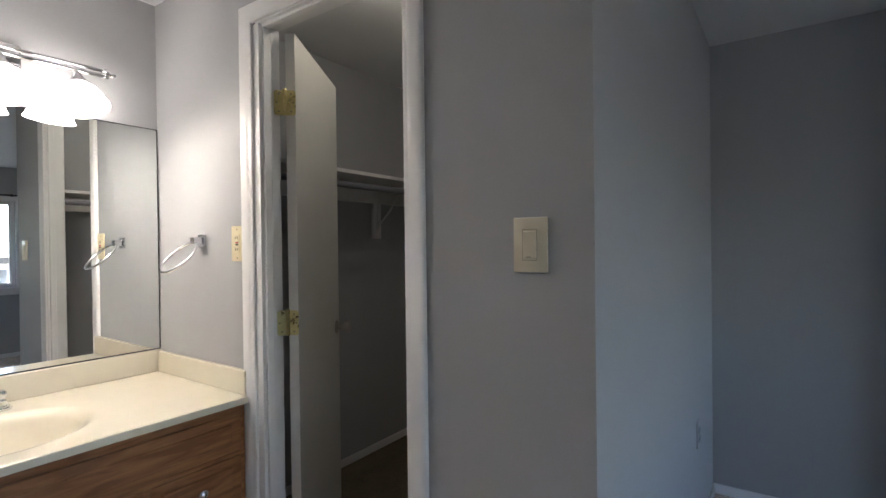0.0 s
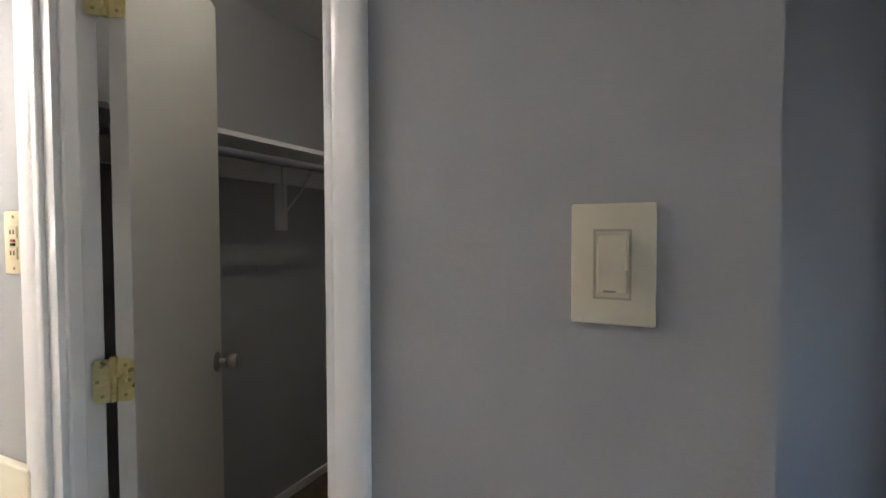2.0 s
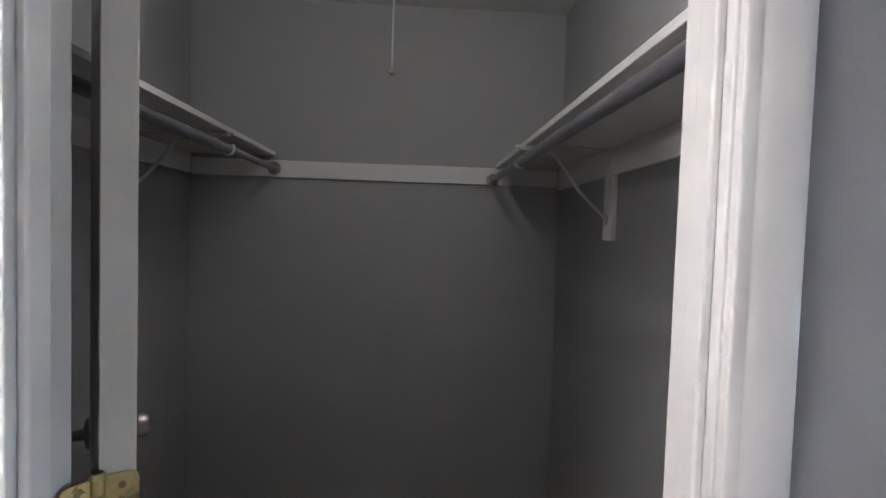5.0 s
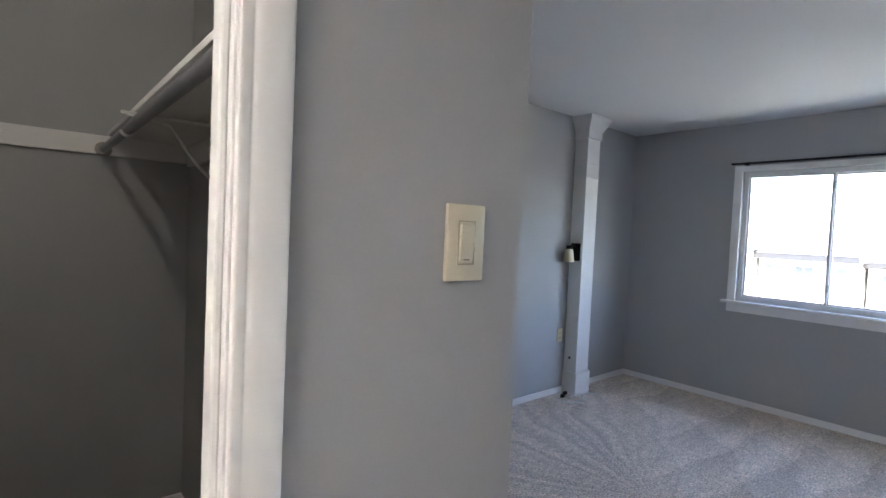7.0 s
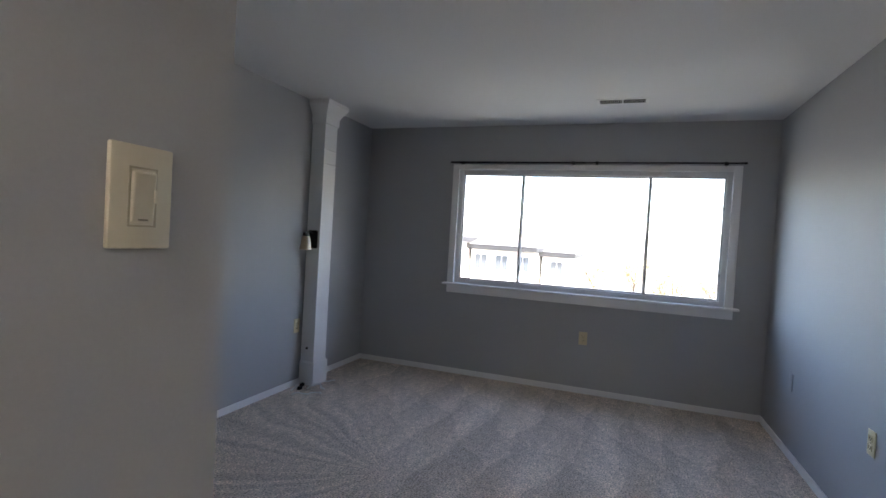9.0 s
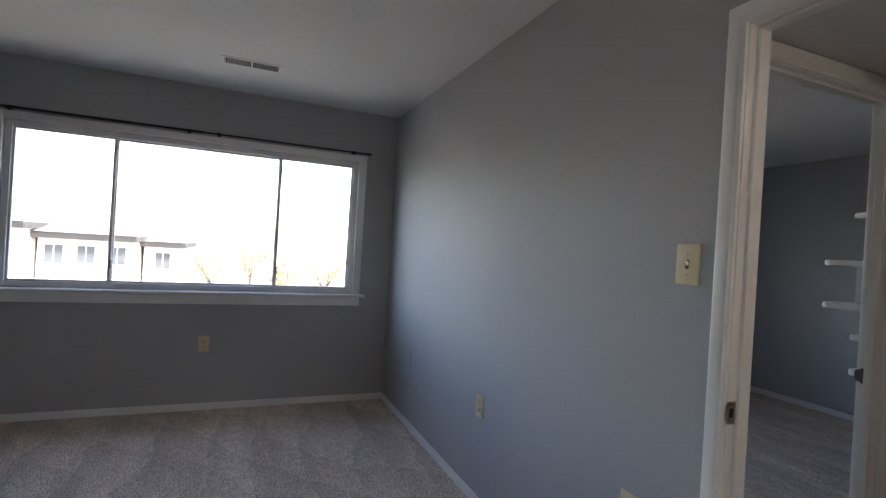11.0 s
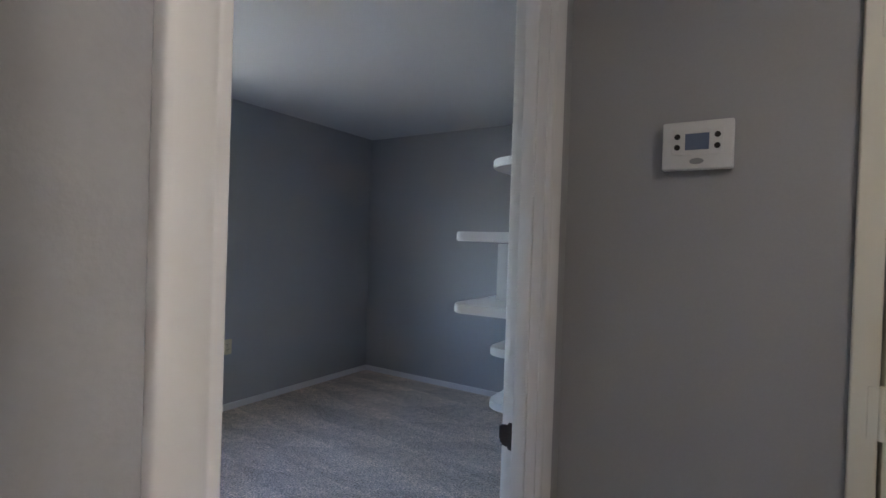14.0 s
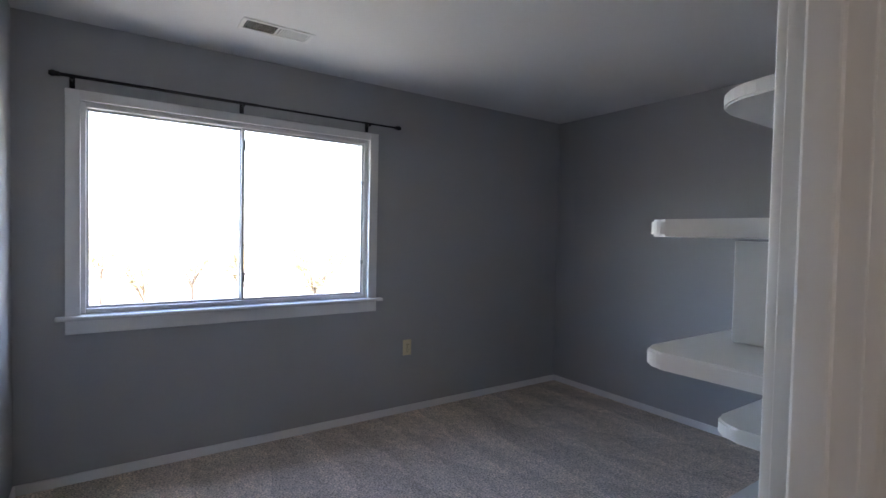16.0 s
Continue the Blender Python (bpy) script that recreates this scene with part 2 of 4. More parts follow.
def setting(name, bm, material, label, category):
    ob = new(name, mesh_of(name, bm, material))
    return tagged(ob, label, category, kind="structure")


# ---- plan ----
XE, YN, YS, YH, XW = 4.12, 1.945, -1.67, -2.80, -1.70   # east, north, south wall of the bedroom, hall end, vanity wall
XH0, XH1 = 1.125, 1.193                                 # wall between hall and second room
YR = -5.57                                              # south wall of the second room
HC, HCL, HH = 2.385, 2.45, 2.005                        # ceilings: rooms, closet, hall
CX0, CX1 = 0.075, 0.187                                 # closet side wall
DO0, DO1, DOZ = -0.972, -0.328, 2.12                     # closet door opening
BO0, BO1, BOZ = 0.22, 0.985, 1.935                      # bedroom door opening
SO0, SO1, SOZ = -2.657, -1.945, 1.94                     # second room's door opening
TW = 0.085                                              # partition thickness
WIN1 = (-1.36, 0.965, 0.88, 1.975)
WIN2 = (-3.65, -2.02, 0.872, 1.975)


def build_structure():
    bm = B()
    box(bm, XW - 0.2, XE + 0.25, YR - 0.2, YN + 0.2, -0.25, 0)
    setting("floor", bm, CARPET, "beige cut-pile carpet with vacuum tracks over the whole floor", "carpet")
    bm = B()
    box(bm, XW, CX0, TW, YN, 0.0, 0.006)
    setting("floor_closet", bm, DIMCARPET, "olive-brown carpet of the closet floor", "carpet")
    # east wall with two windows
    bm = B()
    t = XE + 0.22
    for y0, y1 in ((YR - 0.12, WIN2[0]), (WIN2[1], WIN1[0]), (WIN1[1], YN + 0.12)):
        box(bm, XE, t, y0, y1, 0, 2.5)
    for w in (WIN1, WIN2):
        box(bm, XE, t, w[0], w[1], 0, w[2])
        box(bm, XE, t, w[0], w[1], w[3], 2.5)
    setting("wall_east", bm, PAINT, "grey painted wall with two wide windows", "wall")
    bm = B()
    box(bm, XW, XE, YN, YN + 0.12, 0, 2.5)
    setting("wall_north", bm, PAINT, "grey painted wall behind the white pilaster", "wall")
    bm = B()
    box(bm, XW - 0.12, XW, YH - 0.12, YN + 0.12, 0, 2.5)
    setting("wall_west", bm, PAINT, "grey painted wall behind the vanity", "wall")
    # closet front wall with door opening, and its side wall
    bm = B()
    box(bm, XW, DO0 - 0.048, 0, TW, 0, 2.5)
    box(bm, DO1 + 0.02, CX1, 0, TW, 0, 2.5)
    box(bm, DO0 - 0.048, DO1 + 0.02, 0, TW, DOZ + 0.02, 2.5)
    setting("wall_closet_front", bm, PAINT, "grey painted wall with the closet doorway", "wall")
    bm = B()
    box(bm, CX0, CX1, TW, YN, 0, 2.5)
    setting("wall_closet_side", bm, PAINT, "grey painted side wall of the closet", "wall")
    bm = B()
    box(bm, XW, BO0 - 0.02, YS - TW, YS, 0, 2.5)
    box(bm, BO1 + 0.02, XE, YS - TW, YS, 0, 2.5)
    box(bm, BO0 - 0.02, BO1 + 0.02, YS - TW, YS, BOZ + 0.02, 2.5)
    setting("wall_south", bm, PAINT, "grey painted wall with the bedroom doorway", "wall")
    bm = B()
    box(bm, XH0, XH1, SO1 + 0.02, YS - TW, 0, 2.5)
    box(bm, XH0, XH1, YR, SO0 - 0.02, 0, 2.5)
    box(bm, XH0, XH1, SO0 - 0.02, SO1 + 0.02, SOZ + 0.02, 2.5)
    setting("wall_hall_east", bm, PAINT, "grey painted wall with the second room's doorway", "wall")
    bm = B()
    box(bm, 0.575, XH0, YH - 0.12, YH, 0, 2.5)
    box(bm, XW, -0.125, YH - 0.12, YH, 0, 2.5)
    box(bm, -0.125, 0.575, YH - 0.12, YH, 1.955, 2.5)
    setting("wall_hall_end", bm, PAINT, "grey painted wall with thermostat and return grille", "wall")
    bm = B()
    box(bm, XH0, XE, YR - 0.12, YR, 0, 2.5)
    setting("wall_room_south", bm, PAINT, "grey painted end wall of the second room", "wall")
    # ceilings
    bm = B()
    box(bm, CX1, XE, YS, YN, HC, HC + 0.1)
    box(bm, XW, CX1, YS, 0, HC, HC + 0.1)
    setting("ceiling", bm, CEIL, "white painted bedroom ceiling", "ceiling")
    bm = B()
    box(bm, XH1, XE, YR, YS - TW, HC - 0.02, HC + 0.1)
    setting("ceiling_room", bm, CEIL, "white painted ceiling of the second room", "ceiling")
    bm = B()
    box(bm, XW, CX0, TW, YN, HCL, HCL + 0.1)
    setting("ceiling_closet", bm, CEIL, "white painted closet ceiling", "ceiling")
    bm = B()
    box(bm, XW, XH0, YH, YS - TW, HH, HH + 0.4)
    setting("ceiling_hall", bm, CEIL, "white painted low hall ceiling", "ceiling")
    bm = B()
    box(bm, XW - 0.2, XE + 0.3, YR - 0.2, YN + 0.2, 2.6, 2.7)
    setting("roof_deck", bm, CEIL, "plain slab above the ceilings", "roof")


PROFILE = ((0.004, 0.0), (0.004, 0.0085), (0.0055, 0.0105), (0.0075, 0.0112), (0.0145, 0.0116), (0.0165, 0.0113), (0.0178, 0.0109), (0.0195, 0.0112),
           (0.0225, 0.0130), (0.027, 0.0147), (0.034, 0.0159), (0.043, 0.0166), (0.051, 0.0168), (0.056, 0.0163), (0.060, 0.0148), (0.0628, 0.0122), (0.064, 0.009), (0.064, 0.0))


def casing(name, a0, a1, zt, place, parent, wide=1.0, mat_=None):
    """A moulded, mitred casing round three sides of an opening; place(a, z, v) maps along-wall, height, depth to the world."""
    bm = B()
    rows = []
    for u, v in PROFILE:
        u *= wide
        rows.append([bm.verts.new(place(a, z, v)) for a, z in ((a0 - u, 0.0), (a0 - u, zt + u), (a1 + u, zt + u), (a1 + u, 0.0))])
    for p, q in zip(rows, rows[1:]):
        for i in range(3):
            bm.faces.new((p[i], p[i + 1], q[i + 1], q[i]))
    return part(name, bm, mat_ or TRIM, parent, "white moulded door casing", True)


def doorway(name, label, a0, a1, zt, d0, d1, axis, stop, sides=(1, 1), wide=1.0, reveal=0.0):
    """Jamb boards, stops and casings of a doorway. The wall runs along axis ('x' or 'y') from depth d0 to d1."""
    th = tagged(new(name), label, "doorway", kind="structure")
    def P(a, z, d):
        return (a, d, z) if axis == "x" else (d, a, z)
    def bx(aa, ab, da, db, za, zb, bev=0.0015):
        bm = B()
        p, q = P(aa, za, da), P(ab, zb, db)
        return box(bm, p[0], q[0], p[1], q[1], p[2], q[2], bev)
    part("jamb", bx(a0 - 0.019 - reveal, a0, d0, d1, 0, zt), TRIM, th)
    part("jamb", bx(a1, a1 + 0.019, d0, d1, 0, zt), TRIM, th)
    part("head_jamb", bx(a0 - 0.019, a1 + 0.019, d0, d1, zt, zt + 0.019), TRIM, th)
    s0, s1 = stop
    part("door_stop", bx(a0, a0 + 0.011, s0, s1, 0, zt - 0.011, 0.003), TRIM, th)
    part("door_stop", bx(a1 - 0.011, a1, s0, s1, 0, zt - 0.011, 0.003), TRIM, th)
    part("door_stop", bx(a0, a1, s0, s1, zt - 0.011, zt, 0.003), TRIM, th)
    if sides[0]:
        casing("casing", a0 - reveal, a1, zt, lambda a, z, v: P(a, z, d0 - v), th, wide)
    if sides[1]:
        casing("casing", a0 - reveal, a1, zt, lambda a, z, v: P(a, z, d1 + v), th, wide)
    return th


def baseboards():
    h, t = 0.052, 0.012
    runs = (("north", CX1, XE, YN - t, YN), ("east", XE - t, XE, YR, YS - TW), ("east", XE - t, XE, YS, YN - t),
            ("south", BO1 + 0.07, XE - t, YS, YS + t), ("closet_side", CX1, CX1 + t, 0.0, YN - t),
            ("closet_back", XW, CX0, YN - t, YN), ("closet_right", CX0 - t, CX0, 0.11, YN - t), ("closet_left", XW, XW + t, 0.11, YN - t),
            ("closet_front", DO1 + 0.068, CX1 + t, -t, 0), ("room_south", XH1, XE - t, YR, YR + t),
            ("room_north", XH1, XE - t, YS - TW - t, YS - TW), ("room_west", XH1, XH1 + t, YR + t, SO0 - 0.08), ("hall_end", 0.64, 1.05, YH, YH + t))
    for name, x0, x1, y0, y1 in runs:
        bm = B()
        box(bm, x0, x1, y0, y1, 0, h, 0.004)
        setting("baseboard_" + name, bm, TRIM, "low white painted baseboard", "baseboard")


def window(name, w, mullions, label, f, s):
    """A vinyl slider in the wall: casing, stool, apron, frame, sashes, panes, latches."""
    y0, y1, z0, z1 = w
    th = tagged(new(name), label, "window", kind="structure")
    bm = B()
    for a, b, c, d in ((y0 - 0.06, y0 + 0.004, z0, z1 + 0.047), (y1 - 0.004, y1 + 0.06, z0, z1 + 0.047)):
        box(bm, XE - 0.016, XE - 0.001, a, b, c, d, 0.003)
    box(bm, XE - 0.016, XE - 0.001, y0 + 0.004, y1 - 0.004, z1 - 0.004, z1 + 0.047, 0.003)
    part("window_casing", bm, TRIM, th)
    bm = B()
    box(bm, XE - 0.05, XE + 0.08, y0 - 0.10, y1 + 0.10, z0 - 0.022, z0 - 0.001, 0.006)
    part("window_sill", bm, TRIM, th)
    bm = B()
    box(bm, XE - 0.018, XE - 0.001, y0 - 0.06, y1 + 0.06, z0 - 0.095, z0 - 0.023, 0.003)
    part("apron", bm, TRIM, th)
    bm = B()
    a, b = XE + 0.03, XE + 0.11
    box(bm, a, b, y0, y0 + f, z0, z1, 0.003)
    box(bm, a, b, y1 - f, y1, z0, z1, 0.003)
    box(bm, a, b, y0 + f, y1 - f, z0, z0 + f, 0.003)
    box(bm, a, b, y0 + f, y1 - f, z1 - f, z1, 0.003)
    part("window_frame", bm, ALU, th)
    edges = [y0 + f, *mullions, y1 - f]
    for i, (p, q) in enumerate(zip(edges, edges[1:])):
        xa = XE + (0.045 if i % 2 == 0 else 0.07)
        bm = B()
        box(bm, xa, xa + 0.024, p - 0.006, p + s, z0 + f, z1 - f, 0.002)
        box(bm, xa, xa + 0.024, q - s, q + 0.006, z0 + f, z1 - f, 0.002)
        box(bm, xa, xa + 0.024, p + s, q - s, z0 + f, z0 + f + s, 0.002)
        box(bm, xa, xa + 0.024, p + s, q - s, z1 - f - s, z1 - f, 0.002)
        sash = part("sash", bm, SASH, th, "thin pale grey sash frame")
        bm = B()
        box(bm, xa + 0.01, xa + 0.013, p + s - 0.002, q - s + 0.002, z0 + f + s - 0.002, z1 - f - s + 0.002)
        pane = part("pane", bm, GLASS, sash)
        pane.visible_shadow = False
    for y in mullions:
        for z in (z0 + 0.17, z1 - 0.13):
            bm = B()
            box(bm, XE + 0.03, XE + 0.047, y - 0.016, y + 0.004, z - 0.028, z + 0.028, 0.004)
            tube(bm, (XE + 0.03, y - 0.006, z), (XE + 0.016, y - 0.006, z), 0.007)
            part("latch", bm, GASKET, th, "small grey sash latch")
    for z in (z0 + 0.25, z1 - 0.3):
        bm = B()
        box(bm, XE + 0.03, XE + 0.05, y0 + f, y0 + f + 0.018, z - 0.014, z + 0.014, 0.003)
        part("stop_clip", bm, GASKET, th)
    return th


def curtain_rod(y0, y1, z, brackets, label, finial):
    th = thing("curtain_rod", label, "curtain rod", pose(XE, 0, z))
    mid = (y0 + y1) / 2
    x = -0.055
    part("rod", tube(B(), (x, y0, 0), (x, mid + 0.06, 0), 0.0065), BLACK, th, "", True)
    part("rod", tube(B(), (x, mid, 0), (x, y1, 0), 0.0085), BLACK, th, "", True)
    for y, s in ((y0, -1), (y1, 1)):
        bm = B()
        ball(bm, (x, y + s * 0.014, 0), finial)
        tube(bm, (x, y - s * 0.012, 0), (x, y + s * 0.004, 0), finial * 0.8)
        tube(bm, (x, y + s * 0.016, 0), (x, y + s * 0.030, 0), finial * 0.9, finial * 0.7)
        part("finial", bm, BLACK, th, "", True)
    for y in brackets:
        bm = B()
        box(bm, -0.006, -0.0005, y - 0.012, y + 0.012, -0.05, 0.02, 0.002)
        tube(bm, (-0.004, y, -0.012), (x, y, -0.012), 0.005)
        tube(bm, (x, y, -0.016), (x, y, 0.002), 0.009)
        part("bracket", bm, BLACK, th)


def ceiling_vent(x, y, z, label, south):
    th = thing("ceiling_vent", label, "vent", pose(x, y, z), "ceiling vents")
    w, l = 0.075, 0.18
    bm = B()
    box(bm, -w, w, -l, -l + 0.022, -0.005, -0.001, 0.0015)
    box(bm, -w, w, l - 0.022, l, -0.005, -0.001, 0.0015)
    box(bm, -w, -w + 0.022, -l + 0.022, l - 0.022, -0.005, -0.001, 0.0015)
    box(bm, w - 0.022, w, -l + 0.022, l - 0.022, -0.005, -0.001, 0.0015)
    box(bm, -w + 0.022, w - 0.022, -0.006, 0.006, -0.005, -0.001, 0.0015)
    part("frame", bm, WHITEP, th)
    # thin near-black sheet paints the shade between the slats; no duct behind
    part("backing", box(B(), -w + 0.01, w - 0.01, -l + 0.01, l - 0.01, -0.0016, -0.0005), SLOT, th, "dark sheet that paints the shade behind the slats")
    for side, half, tilt in ((-1, *south), (1, 0.0022, -55)):
        base = box(B(), -w + 0.022, w - 0.022, -half, half, -0.0004, 0.0004)
        bmesh.ops.rotate(base, verts=base.verts, cent=(0, 0, 0), matrix=Matrix.Rotation(radians(tilt), 3, "X"))
        me = mesh_of("slat", base, WHITEP)
        for i in range(11):
            o = new("slat", me)
            o.parent = th
            o.location = (0, side * (0.016 + i * 0.0135), -0.0036)


# ---- wall plates ----
def plate_base(name, label, category, m, w, h, material, group, deep=0.007, edge=0.0035):
    th = thing(name, label, category, m, group)
    bm = B()
    box(bm, -w / 2, w / 2, -deep, -0.0005, -h / 2, h / 2, edge)
    part("plate", bm, material, th, "", True)
    return th


def screw(th, x, z, y=-0.0078):
    bm = B()
    tube(bm, (x, y + 0.002, z), (x, y, z), 0.0032, n=10)
    box(bm, x - 0.0026, x + 0.0026, y - 0.0003, y + 0.001, z - 0.0005, z + 0.0005)
    part("screw", bm, SCREW, th, "dull metal screw")


def outlet(m, label, material=IVORY, w=0.072, h=0.116):
    th = plate_base("outlet", label, "outlet", m, w, h, material, "duplex outlets")
    for s in (-1, 1):
        bm = B()
        box(bm, -0.017, 0.017, -0.0095, -0.006, s * 0.020 - 0.0145, s * 0.020 + 0.0145, 0.005)
        face = part("receptacle", bm, material, th)
        bm = B()
        box(bm, -0.0092, -0.0058, -0.0100, -0.009, s * 0.020 - 0.003, s * 0.020 + 0.006)
        box(bm, 0.0058, 0.0092, -0.0100, -0.009, s * 0.020 - 0.003, s * 0.020 + 0.006)
        box(bm, -0.0025, 0.0025, -0.0100, -0.009, s * 0.020 - 0.010, s * 0.020 - 0.006)
        part("slots", bm, SLOT, face)
    screw(th, 0, 0)
    return th


def switches():
    # dimmer on the closet wall
    th = plate_base("dimmer_switch", "almond paddle dimmer switch on the grey wall", "light switch", pose(0.042, 0, 1.342), 0.083, 0.125, IVORY2, "", 0.0085, 0.0025)
    bm = B()
    # inset frame as darker almond bars, its shadow line put into the colour
    for s in (-1, 1):
        box(bm, s * 0.0175 - 0.0012, s * 0.0175 + 0.0012, -0.0097, -0.008, -0.036, 0.036)
        box(bm, -0.0185, 0.0185, -0.0097, -0.008, s * 0.035 - 0.0012, s * 0.035 + 0.0012)
    part("bezel", bm, mat("almond_shadow_line", (0.42, 0.38, 0.28), 0.5), th)
    bm = B()
    box(bm, -0.0155, 0.0155, -0.0125, -0.006, -0.031, 0.031, 0.0025)
    bmesh.ops.rotate(bm, verts=bm.verts, cent=(0, -0.009, 0), matrix=Matrix.Rotation(radians(3), 3, "X"))
    part("paddle", bm, IVORY2, th)
    part("dimmer_slider", box(B(), 0.0125, 0.0165, -0.0145, -0.008, -0.006, 0.010, 0.001), IVORY2, th)
    part("maker_mark", box(B(), -0.008, 0.004, -0.0142, -0.0125, -0.0285, -0.0265), mat("grey_print", (0.25, 0.23, 0.18), 0.6), th)
    # toggle beside the bedroom doorway; it faces north
    th = plate_base("toggle_switch", "ivory toggle switch plate beside the doorway", "light switch", pose(1.129, YS, 1.297, 0, 0, 180), 0.080, 0.118, IVORY, "", 0.0078, 0.006)
    part("slot", box(B(), -0.006, 0.006, -0.0085, -0.0065, -0.013, 0.013, 0.001), mat("toggle_slot", (0.08, 0.07, 0.05), 0.5), th)
    bm = B()
    box(bm, -0.0045, 0.0045, -0.024, -0.006, -0.005, 0.006, 0.0015)
    bmesh.ops.rotate(bm, verts=bm.verts, cent=(0, -0.006, 0), matrix=Matrix.Rotation(radians(-24), 3, "X"))
    part("toggle", bm, IVORY, th)
    screw(th, 0, 0.030)
    screw(th, 0, -0.030)
    # GFCI by the vanity
    th = plate_base("gfci_outlet", "ivory safety outlet with red and black buttons", "outlet", pose(-1.106, 0, 1.358), 0.074, 0.128, IVORY, "")
    for s in (-1, 1):
        bm = B()
        box(bm, -0.016, 0.016, -0.0095, -0.006, s * 0.021 - 0.0125, s * 0.021 + 0.0125, 0.002)
        rec = part("receptacle", bm, IVORY, th)
        bm = B()
        for sx in (-1, 1):
            box(bm, sx * 0.006 - 0.0014, sx * 0.006 + 0.0014, -0.0102, -0.009, s * 0.021 - 0.004, s * 0.021 + 0.005)
        part("slots", bm, SLOT, rec)
    part("test_button", box(B(), -0.007, 0.007, -0.0105, -0.007, -0.0065, -0.0010, 0.001), SLOT, th, "black test button")
    part("reset_button", box(B(), -0.007, 0.007, -0.0105, -0.007, 0.0010, 0.0065, 0.001), RED, th, "red reset button")
    screw(th, 0, 0.052)
    screw(th, 0, -0.052)
    outlet(pose(XE, -0.28, 0.49, 0, 0, -90), "ivory duplex outlet under the wide window")
    outlet(pose(2.343, YS, 0.503, 0, 0, 180), "ivory duplex outlet low on the side wall")
    outlet(pose(1.298, YS, 0.50, 0, 0, 180), "ivory duplex outlet near the bedroom doorway")
    outlet(pose(3.02, YN, 0.504), "ivory duplex outlet beside the white pilaster")
    outlet(pose(XE, -3.978, 0.485, 0, 0, -90), "ivory duplex outlet below the second window")
    outlet(pose(CX1, 1.40, 0.49, 0, 0, 90), "outlet painted over in wall grey", PAINT)
    th = plate_base("cable_plate", "blank cable plate painted in wall grey", "wall plate", pose(3.473, YS, 0.486, 0, 0, 180), 0.07, 0.114, PAINT, "")
    screw(th, 0, 0.04)
    screw(th, 0, -0.04)


# ---- closet ----
def hinge(z, parent, ang):
    """Brass butt hinge with round corners: a leaf on the jamb, a leaf on the door's edge, knuckles and pin."""
    th = thing("hinge", "worn brass butt hinge with rounded corners", "hinge", pose(DO0 + 0.024, 0.089, z), "closet door hinges")
    h = 0.0445
    def leaf(bm, dx, dy, nx, ny):
        pts = [(0, -h), (0.029, -h)]
        pts += [(0.029 + 0.009 * math.sin(k), -h + 0.009 - 0.009 * math.cos(k)) for k in (0.5, 1.05, 1.57)]
        pts += [(0.029 + 0.009 * math.cos(k), h - 0.009 + 0.009 * math.sin(k)) for k in (0, 0.5, 1.05)]
        pts += [(0.029, h), (0, h)]
        lo = [bm.verts.new((dx * u, dy * u, v)) for u, v in pts]
        hi = [bm.verts.new((dx * u + nx * 0.0025, dy * u + ny * 0.0025, v)) for u, v in pts]
        k = len(lo)
        bm.faces.new(lo)
        bm.faces.new(hi)
        for i in range(k):
            bm.faces.new((lo[i], lo[(i + 1) % k], hi[(i + 1) % k], hi[i]))
        return bm
    c, s = math.cos(radians(ang)), math.sin(radians(ang))
    a = part("jamb_leaf", leaf(B(), -0.55, -0.835, 0.835, -0.55), BRASS, th)
    b = part("door_leaf", leaf(B(), s, -c, -c * -1 * 0 + c * -1, -s), BRASS, th)
    for par, dx, dy, nx, ny in ((a, -0.55, -0.835, 0.835, -0.55), (b, s, -c, -c, -s)):
        for u, v in ((0.022, 0.031), (0.030, 0.0), (0.022, -0.031)):
            bm = B()
            p = Vector((dx * u + nx * 0.0026, dy * u + ny * 0.0026, v))
            tube(bm, p, p + Vector((nx, ny, 0)) * 0.0012, 0.0038, n=10)
            part("screw", bm, SCREW, par)
    for i in range(5):
        z0 = -h + i * 2 * h / 5
        part("knuckle", tube(B(), (0.002, -0.003, z0 + 0.0006), (0.002, -0.003, z0 + 2 * h / 5 - 0.0006), 0.0072), BRASS, th, "", True)
    bm = B()
    tube(bm, (0.002, -0.003, h), (0.002, -0.003, h + 0.006), 0.0085, 0.006)
    part("pin", bm, BRASS, th)


